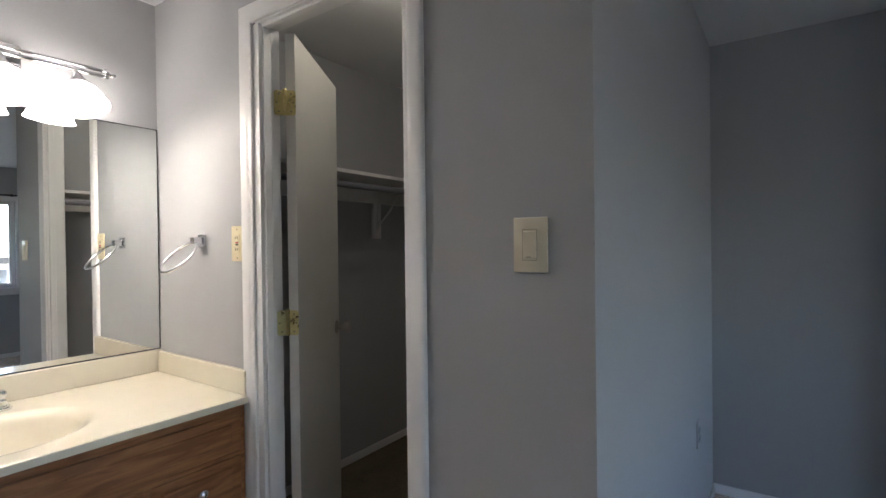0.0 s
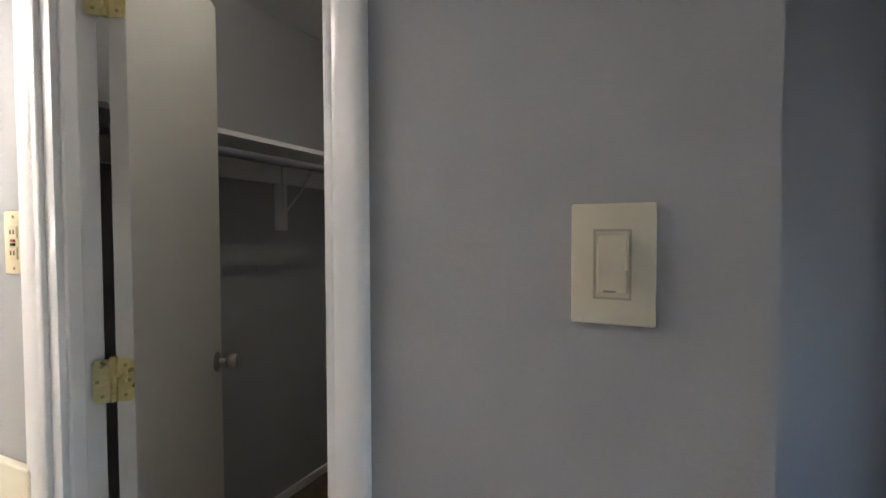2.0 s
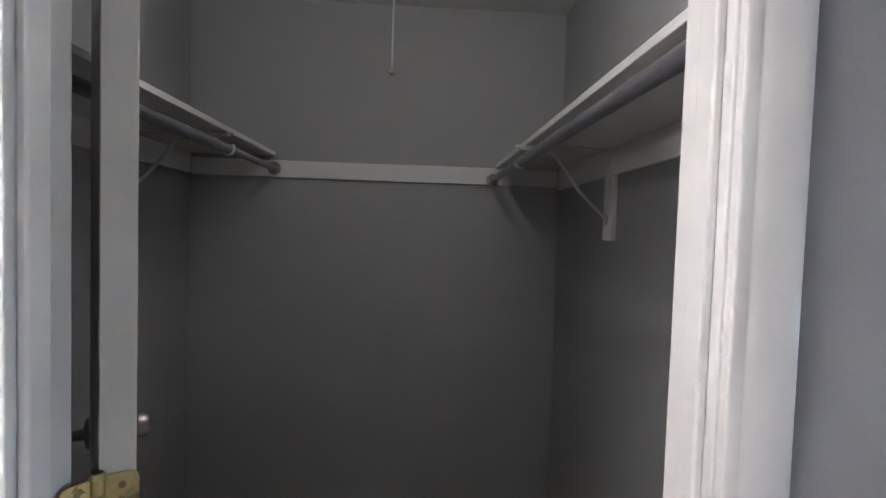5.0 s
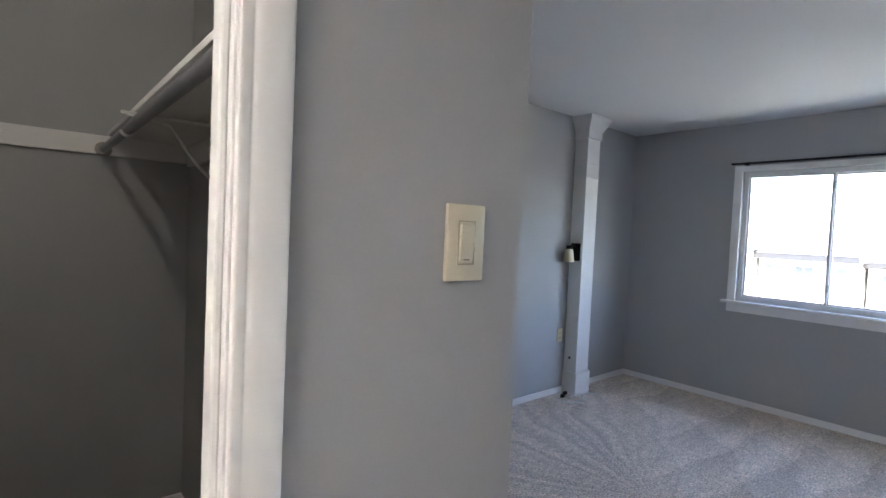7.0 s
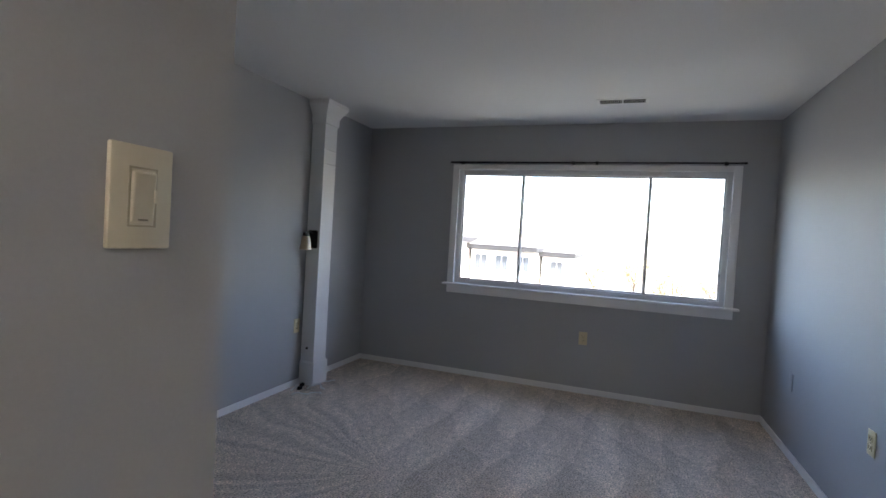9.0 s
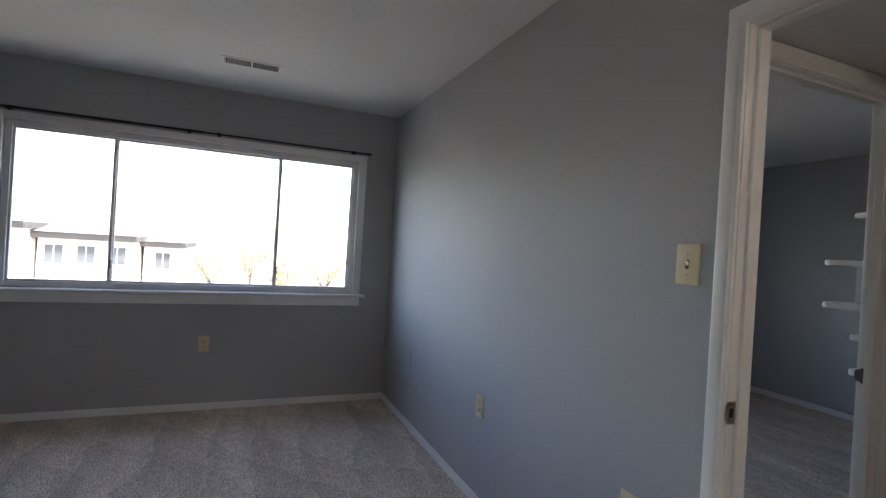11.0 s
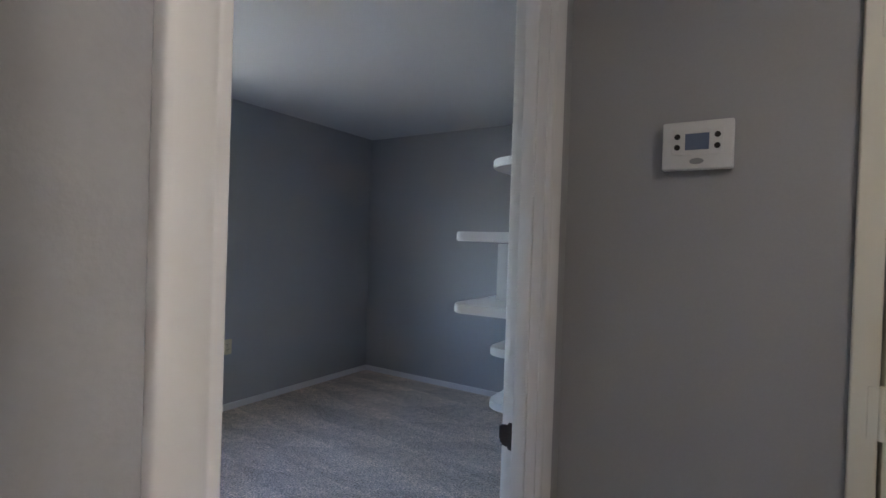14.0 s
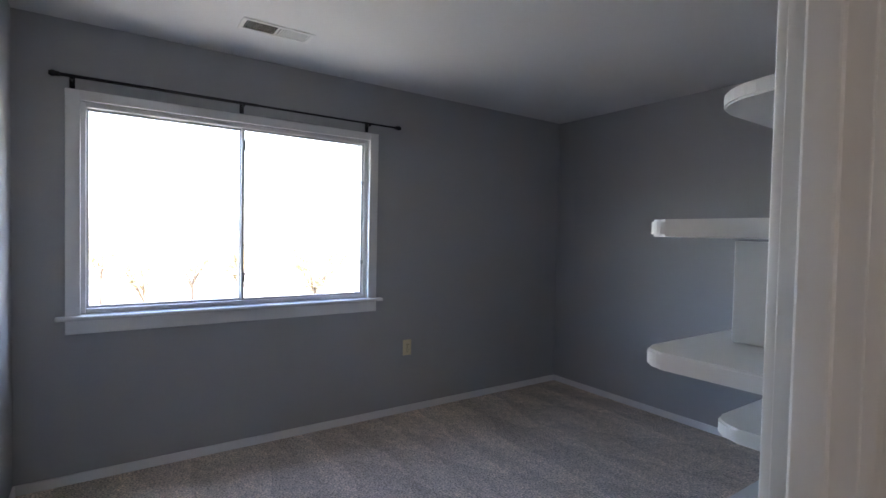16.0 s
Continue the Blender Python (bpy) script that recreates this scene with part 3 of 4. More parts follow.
def closet():
    doorway("door_1", "white cased closet doorway with a plain jamb", DO0, DO1, DOZ, 0.0, TW, "x", (0.012, 0.042), (1, 1), 1.09, 0.028)
    # the door leaf stands open into the closet
    ang = 123.5
    th = thing("closet_door", "flat off-white closet door standing open into the closet", "door", pose(DO0 + 0.024, 0.089, 0, 0, 0, ang))
    bm = B()
    box(bm, 0.004, 0.61, -0.036, -0.001, 0.012, DOZ - 0.012, 0.0015)
    part("leaf", bm, DOORW, th)
    for side in (-1, 1):
        y = -0.0185 + side * 0.0175
        bm = B()
        m = Matrix.Translation((0.553, y, 0.965)) @ Matrix.Rotation(radians(-90 * side), 4, "X")
        lathe(bm, ((0.0, 0.0), (0.031, 0.0), (0.031, 0.004), (0.026, 0.008), (0.012, 0.011), (0.010, 0.030), (0.020, 0.034),
                   (0.0255, 0.042), (0.0265, 0.056), (0.024, 0.064), (0.015, 0.067), (0.0, 0.0675)), m, 24)
        knob = part("knob", bm, NICKEL, th, "satin nickel door knob", True)
    bm = B()
    box(bm, 0.6095, 0.6115, -0.031, -0.006, 0.935, 0.995, 0.001)
    part("latch_plate", bm, NICKEL, th)
    for z in (1.858, 1.072, 0.28):
        hinge(z, th, ang)
    # shelves on cleats, with rods
    for name, x0, x1, xr, side in (("right", -0.245, CX0, -0.268, 1), ("left", XW, -1.30, -1.305, -1)):
        th = thing("closet_shelf", "white painted closet shelf on wall cleats with a hanging rod", "shelf", pose(0, 0, 1.697 if side > 0 else 1.716), "closet shelves")
        part("board", box(B(), x0, x1, TW + 0.005, YN - 0.002, 0, 0.019, 0.002), TRIM, th)
        wx = CX0 - 0.018 if side > 0 else XW
        part("cleat", box(B(), wx, wx + 0.018, TW + 0.005, YN - 0.019, -0.095, -0.001, 0.002), TRIM, th)
        rx = xr + 0.006
        zr = -0.060
        part("rod", tube(B(), (rx, TW + 0.005, zr), (rx, 1.25, zr), 0.017, n=20), DARKROD, th, "dark grey metal hanging rod", True)
        part("rod", tube(B(), (rx, 1.15, zr), (rx, YN - 0.02, zr), 0.0148, n=20), DARKROD, th, "dark grey metal hanging rod", True)
        for y, s in ((YN - 0.019, -1), (TW + 0.001, 1)):
            bm = B()
            tube(bm, (rx, y, zr), (rx, y + s * 0.006, zr), 0.031)
            tube(bm, (rx, y + s * 0.006, zr), (rx, y + s * 0.02, zr), 0.022)
            part("rod_socket", bm, NICKEL, th, "round metal rod socket", True)
        yb = 1.27 if side > 0 else 1.36
        bx = CX0 if side > 0 else XW
        bm = B()
        box(bm, bx - side * 0.001, bx - side * 0.022, yb - 0.036, yb + 0.036, -0.325, -0.096, 0.003)
        part("bracket_block", bm, TRIM, th, "white wooden backing block")
        bm = B()
        xo = bx - side * 0.024
        tube(bm, (xo, yb, -0.27), (xo, yb, -0.004), 0.0055, n=8)
        tube(bm, (xo, yb, -0.006), (rx - side * 0.02, yb, -0.006), 0.0055, n=8)
        bend(bm, [(xo, yb, -0.25), (bx - side * 0.13, yb, -0.15), (bx - side * 0.22, yb, -0.03), (rx, yb, -0.012)], 0.006)
        tube(bm, (xo + side * 0.002, yb, -0.25), (xo - side * 0.003, yb, -0.25), 0.013)
        br = part("shelf_bracket", bm, WHITEP, th, "white steel shelf and rod bracket", True)
        bm = B()
        k = [(rx + 0.021 * math.cos(a), yb, zr + 0.021 * math.sin(a)) for a in np.linspace(-2.9, 0.6, 9)]
        bend(bm, k, 0.005)
        part("rod_hook", bm, WHITEP, br)
    bm = B()
    box(bm, XW + 0.018, CX0 - 0.018, YN - 0.019, YN - 0.001, 1.615, 1.695, 0.002)
    tagged(new("back_cleat", mesh_of("back_cleat", bm, TRIM)), "white painted cleat along the closet's back wall", "cleat")
    # ceiling lamp with pull cord
    th = thing("closet_lamp", "bare bulb ceiling lamp with a pull cord", "ceiling lamp", pose(-0.67, 0.45, HCL))
    bm = B()
    lathe(bm, ((0.0, -0.001), (0.058, -0.001), (0.056, -0.012), (0.034, -0.022), (0.024, -0.045), (0.0, -0.045)))
    part("base", bm, WHITEP, th, "white porcelain lamp holder", True)
    bm = B()
    lathe(bm, ((0.012, -0.045), (0.016, -0.06), (0.030, -0.09), (0.030, -0.108), (0.020, -0.125), (0.0, -0.131)))
    part("bulb", bm, BULB, th, "lit bulb", True)
    bm = B()
    pts = [(0.03, 0.0, -0.02)] + [(0.030 - 0.028 * min(1, i / 3) + 0.0012 * math.sin(i * 1.3), 0.001 * math.cos(i), -0.03 - i * 0.0825) for i in range(1, 10)]
    bend(bm, pts, 0.0017, 6)
    cord = part("pull_cord", bm, WHITEP, th, "thin white pull cord", True)
    part("cord_end", lathe(B(), ((0.0, 0), (0.004, -0.002), (0.006, -0.012), (0.0, -0.018)), Matrix.Translation((pts[-1][0], pts[-1][1], pts[-1][2] + 0.003)), 10), NICKEL, cord)


# ---- vanity ----
def vanity():
    yl, yr, xf, zc = -1.25, -0.004, -1.045, 0.82
    th = thing("vanity_cabinet", "oak vanity cabinet with framed drawer fronts", "cabinet", pose(0, 0, 0))
    f = xf - 0.022
    bm = B()
    box(bm, XW + 0.002, f, yl, yr, 0.09, zc - 0.19, 0.002)
    box(bm, f - 0.02, f, yl, yr, zc - 0.19, zc - 0.027, 0.002)
    box(bm, XW + 0.002, f - 0.02, yr - 0.016, yr, zc - 0.19, zc - 0.027)
    box(bm, XW + 0.002, f - 0.06, yl, yr, 0, 0.09)
    part("body", bm, OAK, th)
    def front(name, a, b, c, d):
        bm = B()
        box(bm, f, f + 0.012, a, b, c, d, 0.004)
        box(bm, f + 0.004, f + 0.017, a + 0.035, b - 0.035, c + 0.03, d - 0.03, 0.005)
        return part(name, bm, OAK, th)
    def knob(par, y, z):
        bm = B()
        lathe(bm, ((0.0, 0), (0.007, 0), (0.006, 0.012), (0.0145, 0.018), (0.0155, 0.024), (0.010, 0.029), (0.0, 0.030)),
              Matrix.Translation((f + 0.012, y, z)) @ Matrix.Rotation(radians(90), 4, "Y"), 18)
        part("knob", bm, CHROME, par, "small chrome knob", True)
    front("false_front", -0.84, -0.035, 0.635, 0.765)
    for c, d in ((0.435, 0.618), (0.235, 0.418), (0.11, 0.22)):
        k = front("drawer", -0.335, -0.035, c, d)
        knob(k, -0.185, d - 0.075)
    for a, b, ky in ((-0.60, -0.355, -0.40), (-0.86, -0.615, -0.80), (-1.21, -0.88, -0.93)):
        k = front("door", a, b, 0.11, 0.618)
        knob(k, ky, 0.56)
    # countertop with an oval bowl: a grid sheet that sinks into the bowl
    th = thing("countertop", "cream cultured marble vanity top with an oval basin", "countertop", pose(0, 0, zc))
    cx, cy, ra, rb = -1.335, -0.63, 0.20, 0.235
    bm = B()
    nx, ny = 60, 110
    grid = []
    for i in range(nx + 1):
        row = []
        for j in range(ny + 1):
            x = XW + 0.002 + (xf - XW - 0.002) * i / nx
            y = yl + (yr - yl) * j / ny
            q = math.hypot((x - cx) / ra, (y - cy) / rb)
            z = 0.0
            if q < 1.06:
                k = min(1, max(0, (1.06 - q) / 0.16))
                z = -0.012 * k * k * (3 - 2 * k)
                if q < 0.93:
                    z -= 0.125 * (1 - (q / 0.93) ** 2.6)
            row.append(bm.verts.new((x, y, z)))
        grid.append(row)
    for i in range(nx):
        for j in range(ny):
            bm.faces.new((grid[i][j], grid[i + 1][j], grid[i + 1][j + 1], grid[i][j + 1]))
    part("basin_top", bm, MARBLE, th, "", True)
    bm = B()
    box(bm, xf - 0.012, xf + 0.004, yl, yr, -0.026, -0.0005, 0.004)
    part("front_edge", bm, MARBLE, th)
    part("backsplash", box(B(), XW + 0.001, XW + 0.02, yl, yr, 0.0005, 0.093, 0.004), MARBLE, th)
    part("side_splash", box(B(), XW + 0.021, xf - 0.005, yr - 0.018, yr + 0.002, 0.0005, 0.088, 0.004), MARBLE, th)
    bm = B()
    lathe(bm, ((0.0, 0.004), (0.017, 0.003), (0.022, 0.0)), Matrix.Translation((cx, cy, -0.137)), 18)
    part("drain", bm, CHROME, th, "chrome drain", True)
    # tap
    th = thing("basin_tap", "chrome two-handle basin tap", "tap", pose(-1.60, cy, zc))
    bm = B()
    out = [(0.032 * math.cos(a), (0.075 if math.sin(a) > 0 else -0.075) + 0.032 * math.sin(a)) for a in np.linspace(0, 6.2831853, 33)[:-1]]
    prism(bm, out, 0, 0.014)
    bmesh.ops.bevel(bm, geom=[e for e in bm.edges if all(v.co.z > 0.01 for v in e.verts)], offset=0.006, segments=2, affect="EDGES")
    part("base_plate", bm, CHROME, th, "", True)
    bm = B()
    tube(bm, (0, 0, 0.012), (0, 0, 0.05), 0.019, 0.016)
    bend(bm, [(0, 0, 0.045), (0.03, 0, 0.075), (0.07, 0, 0.085), (0.115, 0, 0.075), (0.122, 0, 0.058)], 0.0115, 14)
    part("spout", bm, CHROME, th, "", True)
    for s in (-1, 1):
        bm = B()
        lathe(bm, ((0.020, 0.012), (0.019, 0.03), (0.013, 0.036), (0.017, 0.045), (0.019, 0.058), (0.012, 0.064), (0.0, 0.065)), Matrix.Translation((0, s * 0.075, 0)), 20)
        box(bm, -0.006, 0.055, s * 0.075 - 0.007, s * 0.075 + 0.007, 0.056, 0.066, 0.003)
        part("handle", bm, CHROME, th, "", True)
    # mirror
    th = thing("mirror", "large frameless wall mirror above the vanity", "mirror", pose(XW, 0, 0))
    part("glass", box(B(), 0.001, 0.006, yl, -0.006, 0.918, 1.85), MIRROR, th)
    bm = B()
    box(bm, 0.001, 0.008, yl, -0.004, 0.9142, 0.9178)
    box(bm, 0.001, 0.0075, -0.0058, -0.0035, 0.918, 1.85)
    box(bm, 0.001, 0.0075, yl, -0.004, 1.8503, 1.853)
    part("edge_channel", bm, BLACK, th, "thin dark edge channel")
    # bath bar light
    th = thing("vanity_light", "chrome bar light with lit bell glass shades", "wall lamp", pose(XW, 0, 2.0))
    x = 0.115
    bm = B()
    tube(bm, (x, -0.86, 0.014), (x, -0.235, 0.014), 0.007)
    tube(bm, (x, -0.86, -0.006), (x, -0.235, -0.006), 0.007)
    for y in (-0.235, -0.86):
        tube(bm, (x, y - 0.006, 0.004), (x, y + 0.006, 0.004), 0.019)
    part("bar", bm, CHROME, th, "", True)
    part("end_finial", lathe(B(), ((0.0, 0.034), (0.007, 0.030), (0.009, 0.022), (0.006, 0.012), (0.012, 0.006), (0.012, 0)), Matrix.Translation((x, -0.232, 0.004)) @ Matrix.Rotation(radians(-90), 4, "X"), 14), CHROME, th, "", True)
    bm = B()
    box(bm, 0.001, 0.022, -0.62, -0.46, -0.055, 0.06, 0.006)
    tube(bm, (0.02, -0.54, 0.004), (x, -0.54, 0.004), 0.009)
    part("wall_plate", bm, CHROME, th, "", True)
    for y in (-0.33, -0.54, -0.75):
        mm = Matrix.Translation((x, y, -0.010)) @ Matrix.Rotation(radians(-22), 4, "Y") @ Matrix.Diagonal((1.08, 1.08, 1.05, 1))
        holder = part("holder", lathe(B(), ((0.0, -0.006), (0.010, -0.008), (0.014, -0.02), (0.026, -0.045), (0.030, -0.062), (0.0, -0.062)), mm, 20), CHROME, th, "bell-shaped chrome holder", True)
        sh = part("shade", lathe(B(), ((0.028, -0.055), (0.036, -0.065), (0.055, -0.085), (0.066, -0.108), (0.072, -0.128), (0.078, -0.138), (0.075, -0.138), (0.063, -0.108), (0.050, -0.085), (0.026, -0.06)), mm, 28), LAMP, th, "lit frosted bell glass shade", True)
        bm = B()
        lathe(bm, ((0.012, -0.06), (0.016, -0.075), (0.029, -0.105), (0.027, -0.135), (0.0, -0.147)), mm, 16)
        part("bulb", bm, VBULB, sh, "lit bulb", True)
    # towel ring
    th = thing("towel_ring", "chrome towel ring on the wall by the mirror", "towel ring", pose(-1.345, 0, 1.372))
    bm = B()
    box(bm, -0.025, 0.025, -0.010, -0.0005, -0.025, 0.025, 0.003)
    box(bm, -0.014, 0.014, -0.045, -0.009, -0.014, 0.014, 0.003)
    part("mount", bm, CHROME, th)
    bm = B()
    ring = [(0.076 * math.sin(a), -0.040 - 0.055 * (1 - math.cos(a)), -0.008 - 0.054 * (1 - math.cos(a))) for a in np.linspace(0, 6.2831853, 37)]
    bend(bm, ring, 0.0048, 10)
    part("ring", bm, CHROME, th, "", True)


# ---- bedroom ----
def pilaster(xc, side, w, d, cables):
    th = thing("pilaster", "boxed white pilaster with flared head and plinth", "pilaster", pose(xc, YN, 0), "pilasters at the bed recess")
    bm = B()
    box(bm, -w, w, -d, -0.001, 0.19, HC - 0.17, 0.003)
    part("shaft", bm, TRIM, th)
    bm = B()
    box(bm, -w - 0.014, w + 0.014, -d - 0.014, -0.001, 0, 0.19, 0.003)
    box(bm, -w - 0.006, w + 0.006, -d - 0.006, -0.001, 0.187, 0.20, 0.004)
    part("plinth", bm, TRIM, th)
    bm = B()
    prof = ((0.0, HC - 0.19), (0.010, HC - 0.185), (0.010, HC - 0.125), (0.022, HC - 0.10), (0.055, HC - 0.045), (0.062, HC - 0.03), (0.062, HC - 0.001))
    rings = []
    for o, z in prof:
        rings.append([bm.verts.new(v) for v in ((-w - o, -0.001, z), (-w - o, -d - o, z), (w + o, -d - o, z), (w + o, -0.001, z))])
    for a, b in zip(rings, rings[1:]):
        for i in range(3):
            bm.faces.new((a[i], a[i + 1], b[i + 1], b[i]))
    bm.faces.new(rings[0])
    part("capital", bm, TRIM, th)
    for z in (1.985, 1.868):
        bm = B()
        box(bm, -w - 0.006, w + 0.006, -d - 0.006, -0.001, z, z + 0.007, 0.002)
        part("bead", bm, TRIM, th)
    bm = B()
    tube(bm, (side * (w + 0.003), -0.06, 0.31), (side * (w - 0.002), -0.06, 0.31), 0.011)
    part("cable_hole", bm, SLOT, th, "dark cable hole")
    # sconce on the side that faces the bed
    th = thing("wall_sconce", "small black wall sconce with a cream glass shade", "wall lamp", pose(xc + side * w, YN - 0.07, 1.23, 0, 0, 0 if side < 0 else 180), "bedside sconces")
    part("back_plate", box(B(), -0.016, -0.0005, -0.042, 0.042, -0.075, 0.075, 0.004), BLACK, th)
    bm = B()
    bend(bm, [(-0.012, 0, 0.05), (-0.07, 0, 0.062), (-0.105, 0, 0.045)], 0.007)
    tube(bm, (-0.105, 0, 0.055), (-0.105, 0, 0.022), 0.024, 0.030)
    part("arm", bm, BLACK, th, "", True)
    part("shade", lathe(B(), ((0.0, 0.024), (0.030, 0.024), (0.036, 0.0), (0.047, -0.085), (0.044, -0.085), (0.033, 0.0)), Matrix.Translation((-0.105, 0, 0)), 20), CREAMG, th, "cream glass shade", True)
    if not cables:
        return
    # loose wires at its foot
    rnd = random.Random(4)
    th = thing("loose_cables", "loose white cables and plugs lying at the pilaster's foot", "cable", pose(3.02, YN - 0.13, 0))
    for k in range(5):
        bm = B()
        pts, x, y, a = [], -0.20 + 0.06 * k, rnd.uniform(-0.03, 0.06), rnd.uniform(-0.6, 0.6)
        for i in range(14):
            pts.append((x, min(y, 0.105), 0.007 + 0.006 * abs(math.sin(i * 0.9 + k))))
            x += 0.026 * math.cos(a)
            y += 0.018 * math.sin(a)
            a += rnd.uniform(-0.7, 0.7)
        bend(bm, pts, 0.0055, 6)
        part("cable", bm, WHITEP, th, "", True)
    for x, y in ((-0.06, 0.02), (0.02, 0.055), (0.11, 0.02)):
        bm = B()
        box(bm, x - 0.02, x + 0.02, y - 0.011, y + 0.011, 0.002, 0.03, 0.004)
        tube(bm, (x - 0.02, y, 0.014), (x - 0.036, y, 0.014), 0.006, 0.004)
        part("plug", bm, BLACK, th, "dark cable plug")


def strike(m, label, lip=0.0):
    th = thing("strike_plate", label, "strike plate", m)
    bm = B()
    pts = [(-0.014, -0.029), (0.014, -0.029), (0.020, -0.018), (0.020, 0.018), (0.014, 0.029), (-0.014, 0.029)]
    prism(bm, pts, 0.0002, 0.002)
    metal = DARKMETAL if lip else NICKEL
    part("plate", bm, metal, th)
    if lip:
        bm = B()
        for k in range(4):
            a = 0.018 + lip * k / 4
            box(bm, a, a + lip / 4 + 0.001, -0.023 + 0.002 * k * k * 0.5, 0.023 - 0.002 * k * k * 0.5, 0.0003 - 0.0012 * k * k, 0.0025 - 0.0012 * k * k, 0.0004)
        part("lip", bm, metal, th, "curved dark metal lip")
    part("latch_hole", box(B(), -0.006, 0.007, -0.012, 0.012, 0.002, 0.0026), SLOT, th)
    for z in (-0.021, 0.021):
        part("screw", tube(B(), (0, z, 0.0015), (0, z, 0.003), 0.0035, n=10), SCREW, th)


# ---- hall ----
def grille(th, x0, x1, z0, z1, cols, rim, material, y, dark, tilt):
    """A framed grille with slats, on a plane that faces north; x0 < x1."""
    bm = B()
    box(bm, x0, x0 + rim, y, y + 0.009, z0, z1, 0.002)
    box(bm, x1 - rim, x1, y, y + 0.009, z0, z1, 0.002)
    box(bm, x0 + rim, x1 - rim, y, y + 0.009, z0, z0 + rim, 0.002)
    box(bm, x0 + rim, x1 - rim, y, y + 0.009, z1 - rim, z1, 0.002)
    w = (x1 - x0 - 2 * rim - (cols - 1) * 0.012) / cols
    for i in range(1, cols):
        a = x0 + rim + i * w + (i - 1) * 0.012
        box(bm, a, a + 0.012, y, y + 0.008, z0 + rim, z1 - rim, 0.001)
    part("frame", bm, material, th)
    # dark sheet on the surface stands in for the depth's shade
    part("backing", box(B(), x0 + rim * 0.6, x1 - rim * 0.6, y, y + 0.0012, z0 + rim * 0.6, z1 - rim * 0.6), dark, th, "dark sheet that paints the shade behind the slats")
    base = box(B(), 0, w, -0.0044, 0.0044, -0.0006, 0.0006)
    bmesh.ops.rotate(base, verts=base.verts, cent=(0, 0, 0), matrix=Matrix.Rotation(radians(tilt), 3, "X"))
    me = mesh_of("slat", base, material)
    n = int((z1 - z0 - 2 * rim) / 0.0135)
    for c in range(cols):
        for i in range(n):
            o = new("slat", me)
            o.parent = th
            o.location = (x0 + rim + c * (w + 0.012), y + 0.0052, z1 - rim - 0.008 - i * 0.0135)


def hall():
    doorway("door_2", "white cased bedroom doorway", BO0, BO1, BOZ, YS - TW, YS, "x", (YS - 0.06, YS - 0.028), (0, 1), 0.858)
    doorway("door_3", "white cased doorway into the second room", SO0, SO1, SOZ, XH0, XH1, "y", (XH0 + 0.02, XH0 + 0.05), (1, 1), 0.95)
    strike(Matrix.Translation((BO1 - 0.0002, YS - 0.014, 0.916)) @ Matrix(((0, 0, -1, 0), (1, 0, 0, 0), (0, 1, 0, 0), (0, 0, 0, 1))), "worn metal strike plate in the white jamb")
    strike(Matrix.Translation((XH1 - 0.022, SO0, 0.918)) @ Matrix(((1, 0, 0, 0), (0, 0, 1, 0), (0, 1, 0, 0), (0, 0, 0, 1))), "dark metal strike plate in the white jamb", 0.022)
    # utility door with a vent
    th = thing("utility_door", "cream flat utility door with a louvred vent", "door", pose(0, YH, 0))
    part("leaf", box(B(), -0.104, 0.5665, -0.036, -0.002, 0.012, 1.941, 0.002), HALLD, th)
    fr = B()
    box(fr, 0.573, 0.578, -0.11, -0.0005, 0, 1.95)
    box(fr, -0.125, -0.109, -0.11, -0.0005, 0, 1.95)
    box(fr, -0.109, 0.573, -0.11, -0.0005, 1.949, 1.955)
    part("jamb", fr, TRIM, th)
    # unseen black sheet that darkens the slit round the leaf like shade
    box_ = B()
    box(box_, -0.109, 0.573, -0.09, -0.08, 0.0, 1.949)
    part("gap_shade_sheet", box_, SLOT, th, "dark sheet behind the leaf for the gap's shade")
    bm = B()
    for a, b, c, d in ((0.5745, 0.614, 0.0, 1.9535), (-0.165, -0.1255, 0, 1.9535)):
        box(bm, a, b, 0.0005, 0.014, c, d, 0.003)
    box(bm, -0.165, 0.614, 0.0005, 0.014, 1.954, 2.003, 0.003)
    part("casing", bm, HALLD, th)
    for z in (1.735, 1.06, 0.25):
        bm = B()
        tube(bm, (0.5715, 0.011, z - 0.045), (0.5715, 0.011, z + 0.045), 0.0075)
        box(bm, 0.5725, 0.590, 0.012, 0.0165, z - 0.044, z + 0.044)
        part("hinge", bm, HALLD, th, "painted-over hinge", True)
    vent = part("vent_frame_plate", box(B(), -0.06, 0.524, -0.0015, 0.0015, 0.30, 0.803, 0.001), HALLD, th)
    grille(th, -0.056, 0.520, 0.305, 0.798, 3, 0.022, HALLD, 0.0018, mat("vent_shadow", (0.10, 0.09, 0.07), 0.8), -34)
    th = thing("return_grille", "white return air grille low on the wall", "vent", pose(0, YH, 0))
    grille(th, 0.668, 1.036, 0.23, 0.762, 2, 0.03, WHITEP, 0.001, SLOT, 24)
    # thermostat
    th = thing("thermostat", "white digital thermostat on the grey wall", "thermostat", pose(0.861, YH, 1.53, 0, 0, 180))
    part("body", box(B(), -0.0625, 0.0625, -0.026, -0.0005, -0.047, 0.047, 0.004), WHITEP, th, "", True)
    part("front_panel", box(B(), -0.045, 0.045, -0.0275, -0.0255, -0.020, 0.031, 0.001), WHITEP, th)
    part("screen", box(B(), -0.021, 0.021, -0.0285, -0.027, -0.010, 0.022, 0.0005), LCD, th, "blue-grey display")
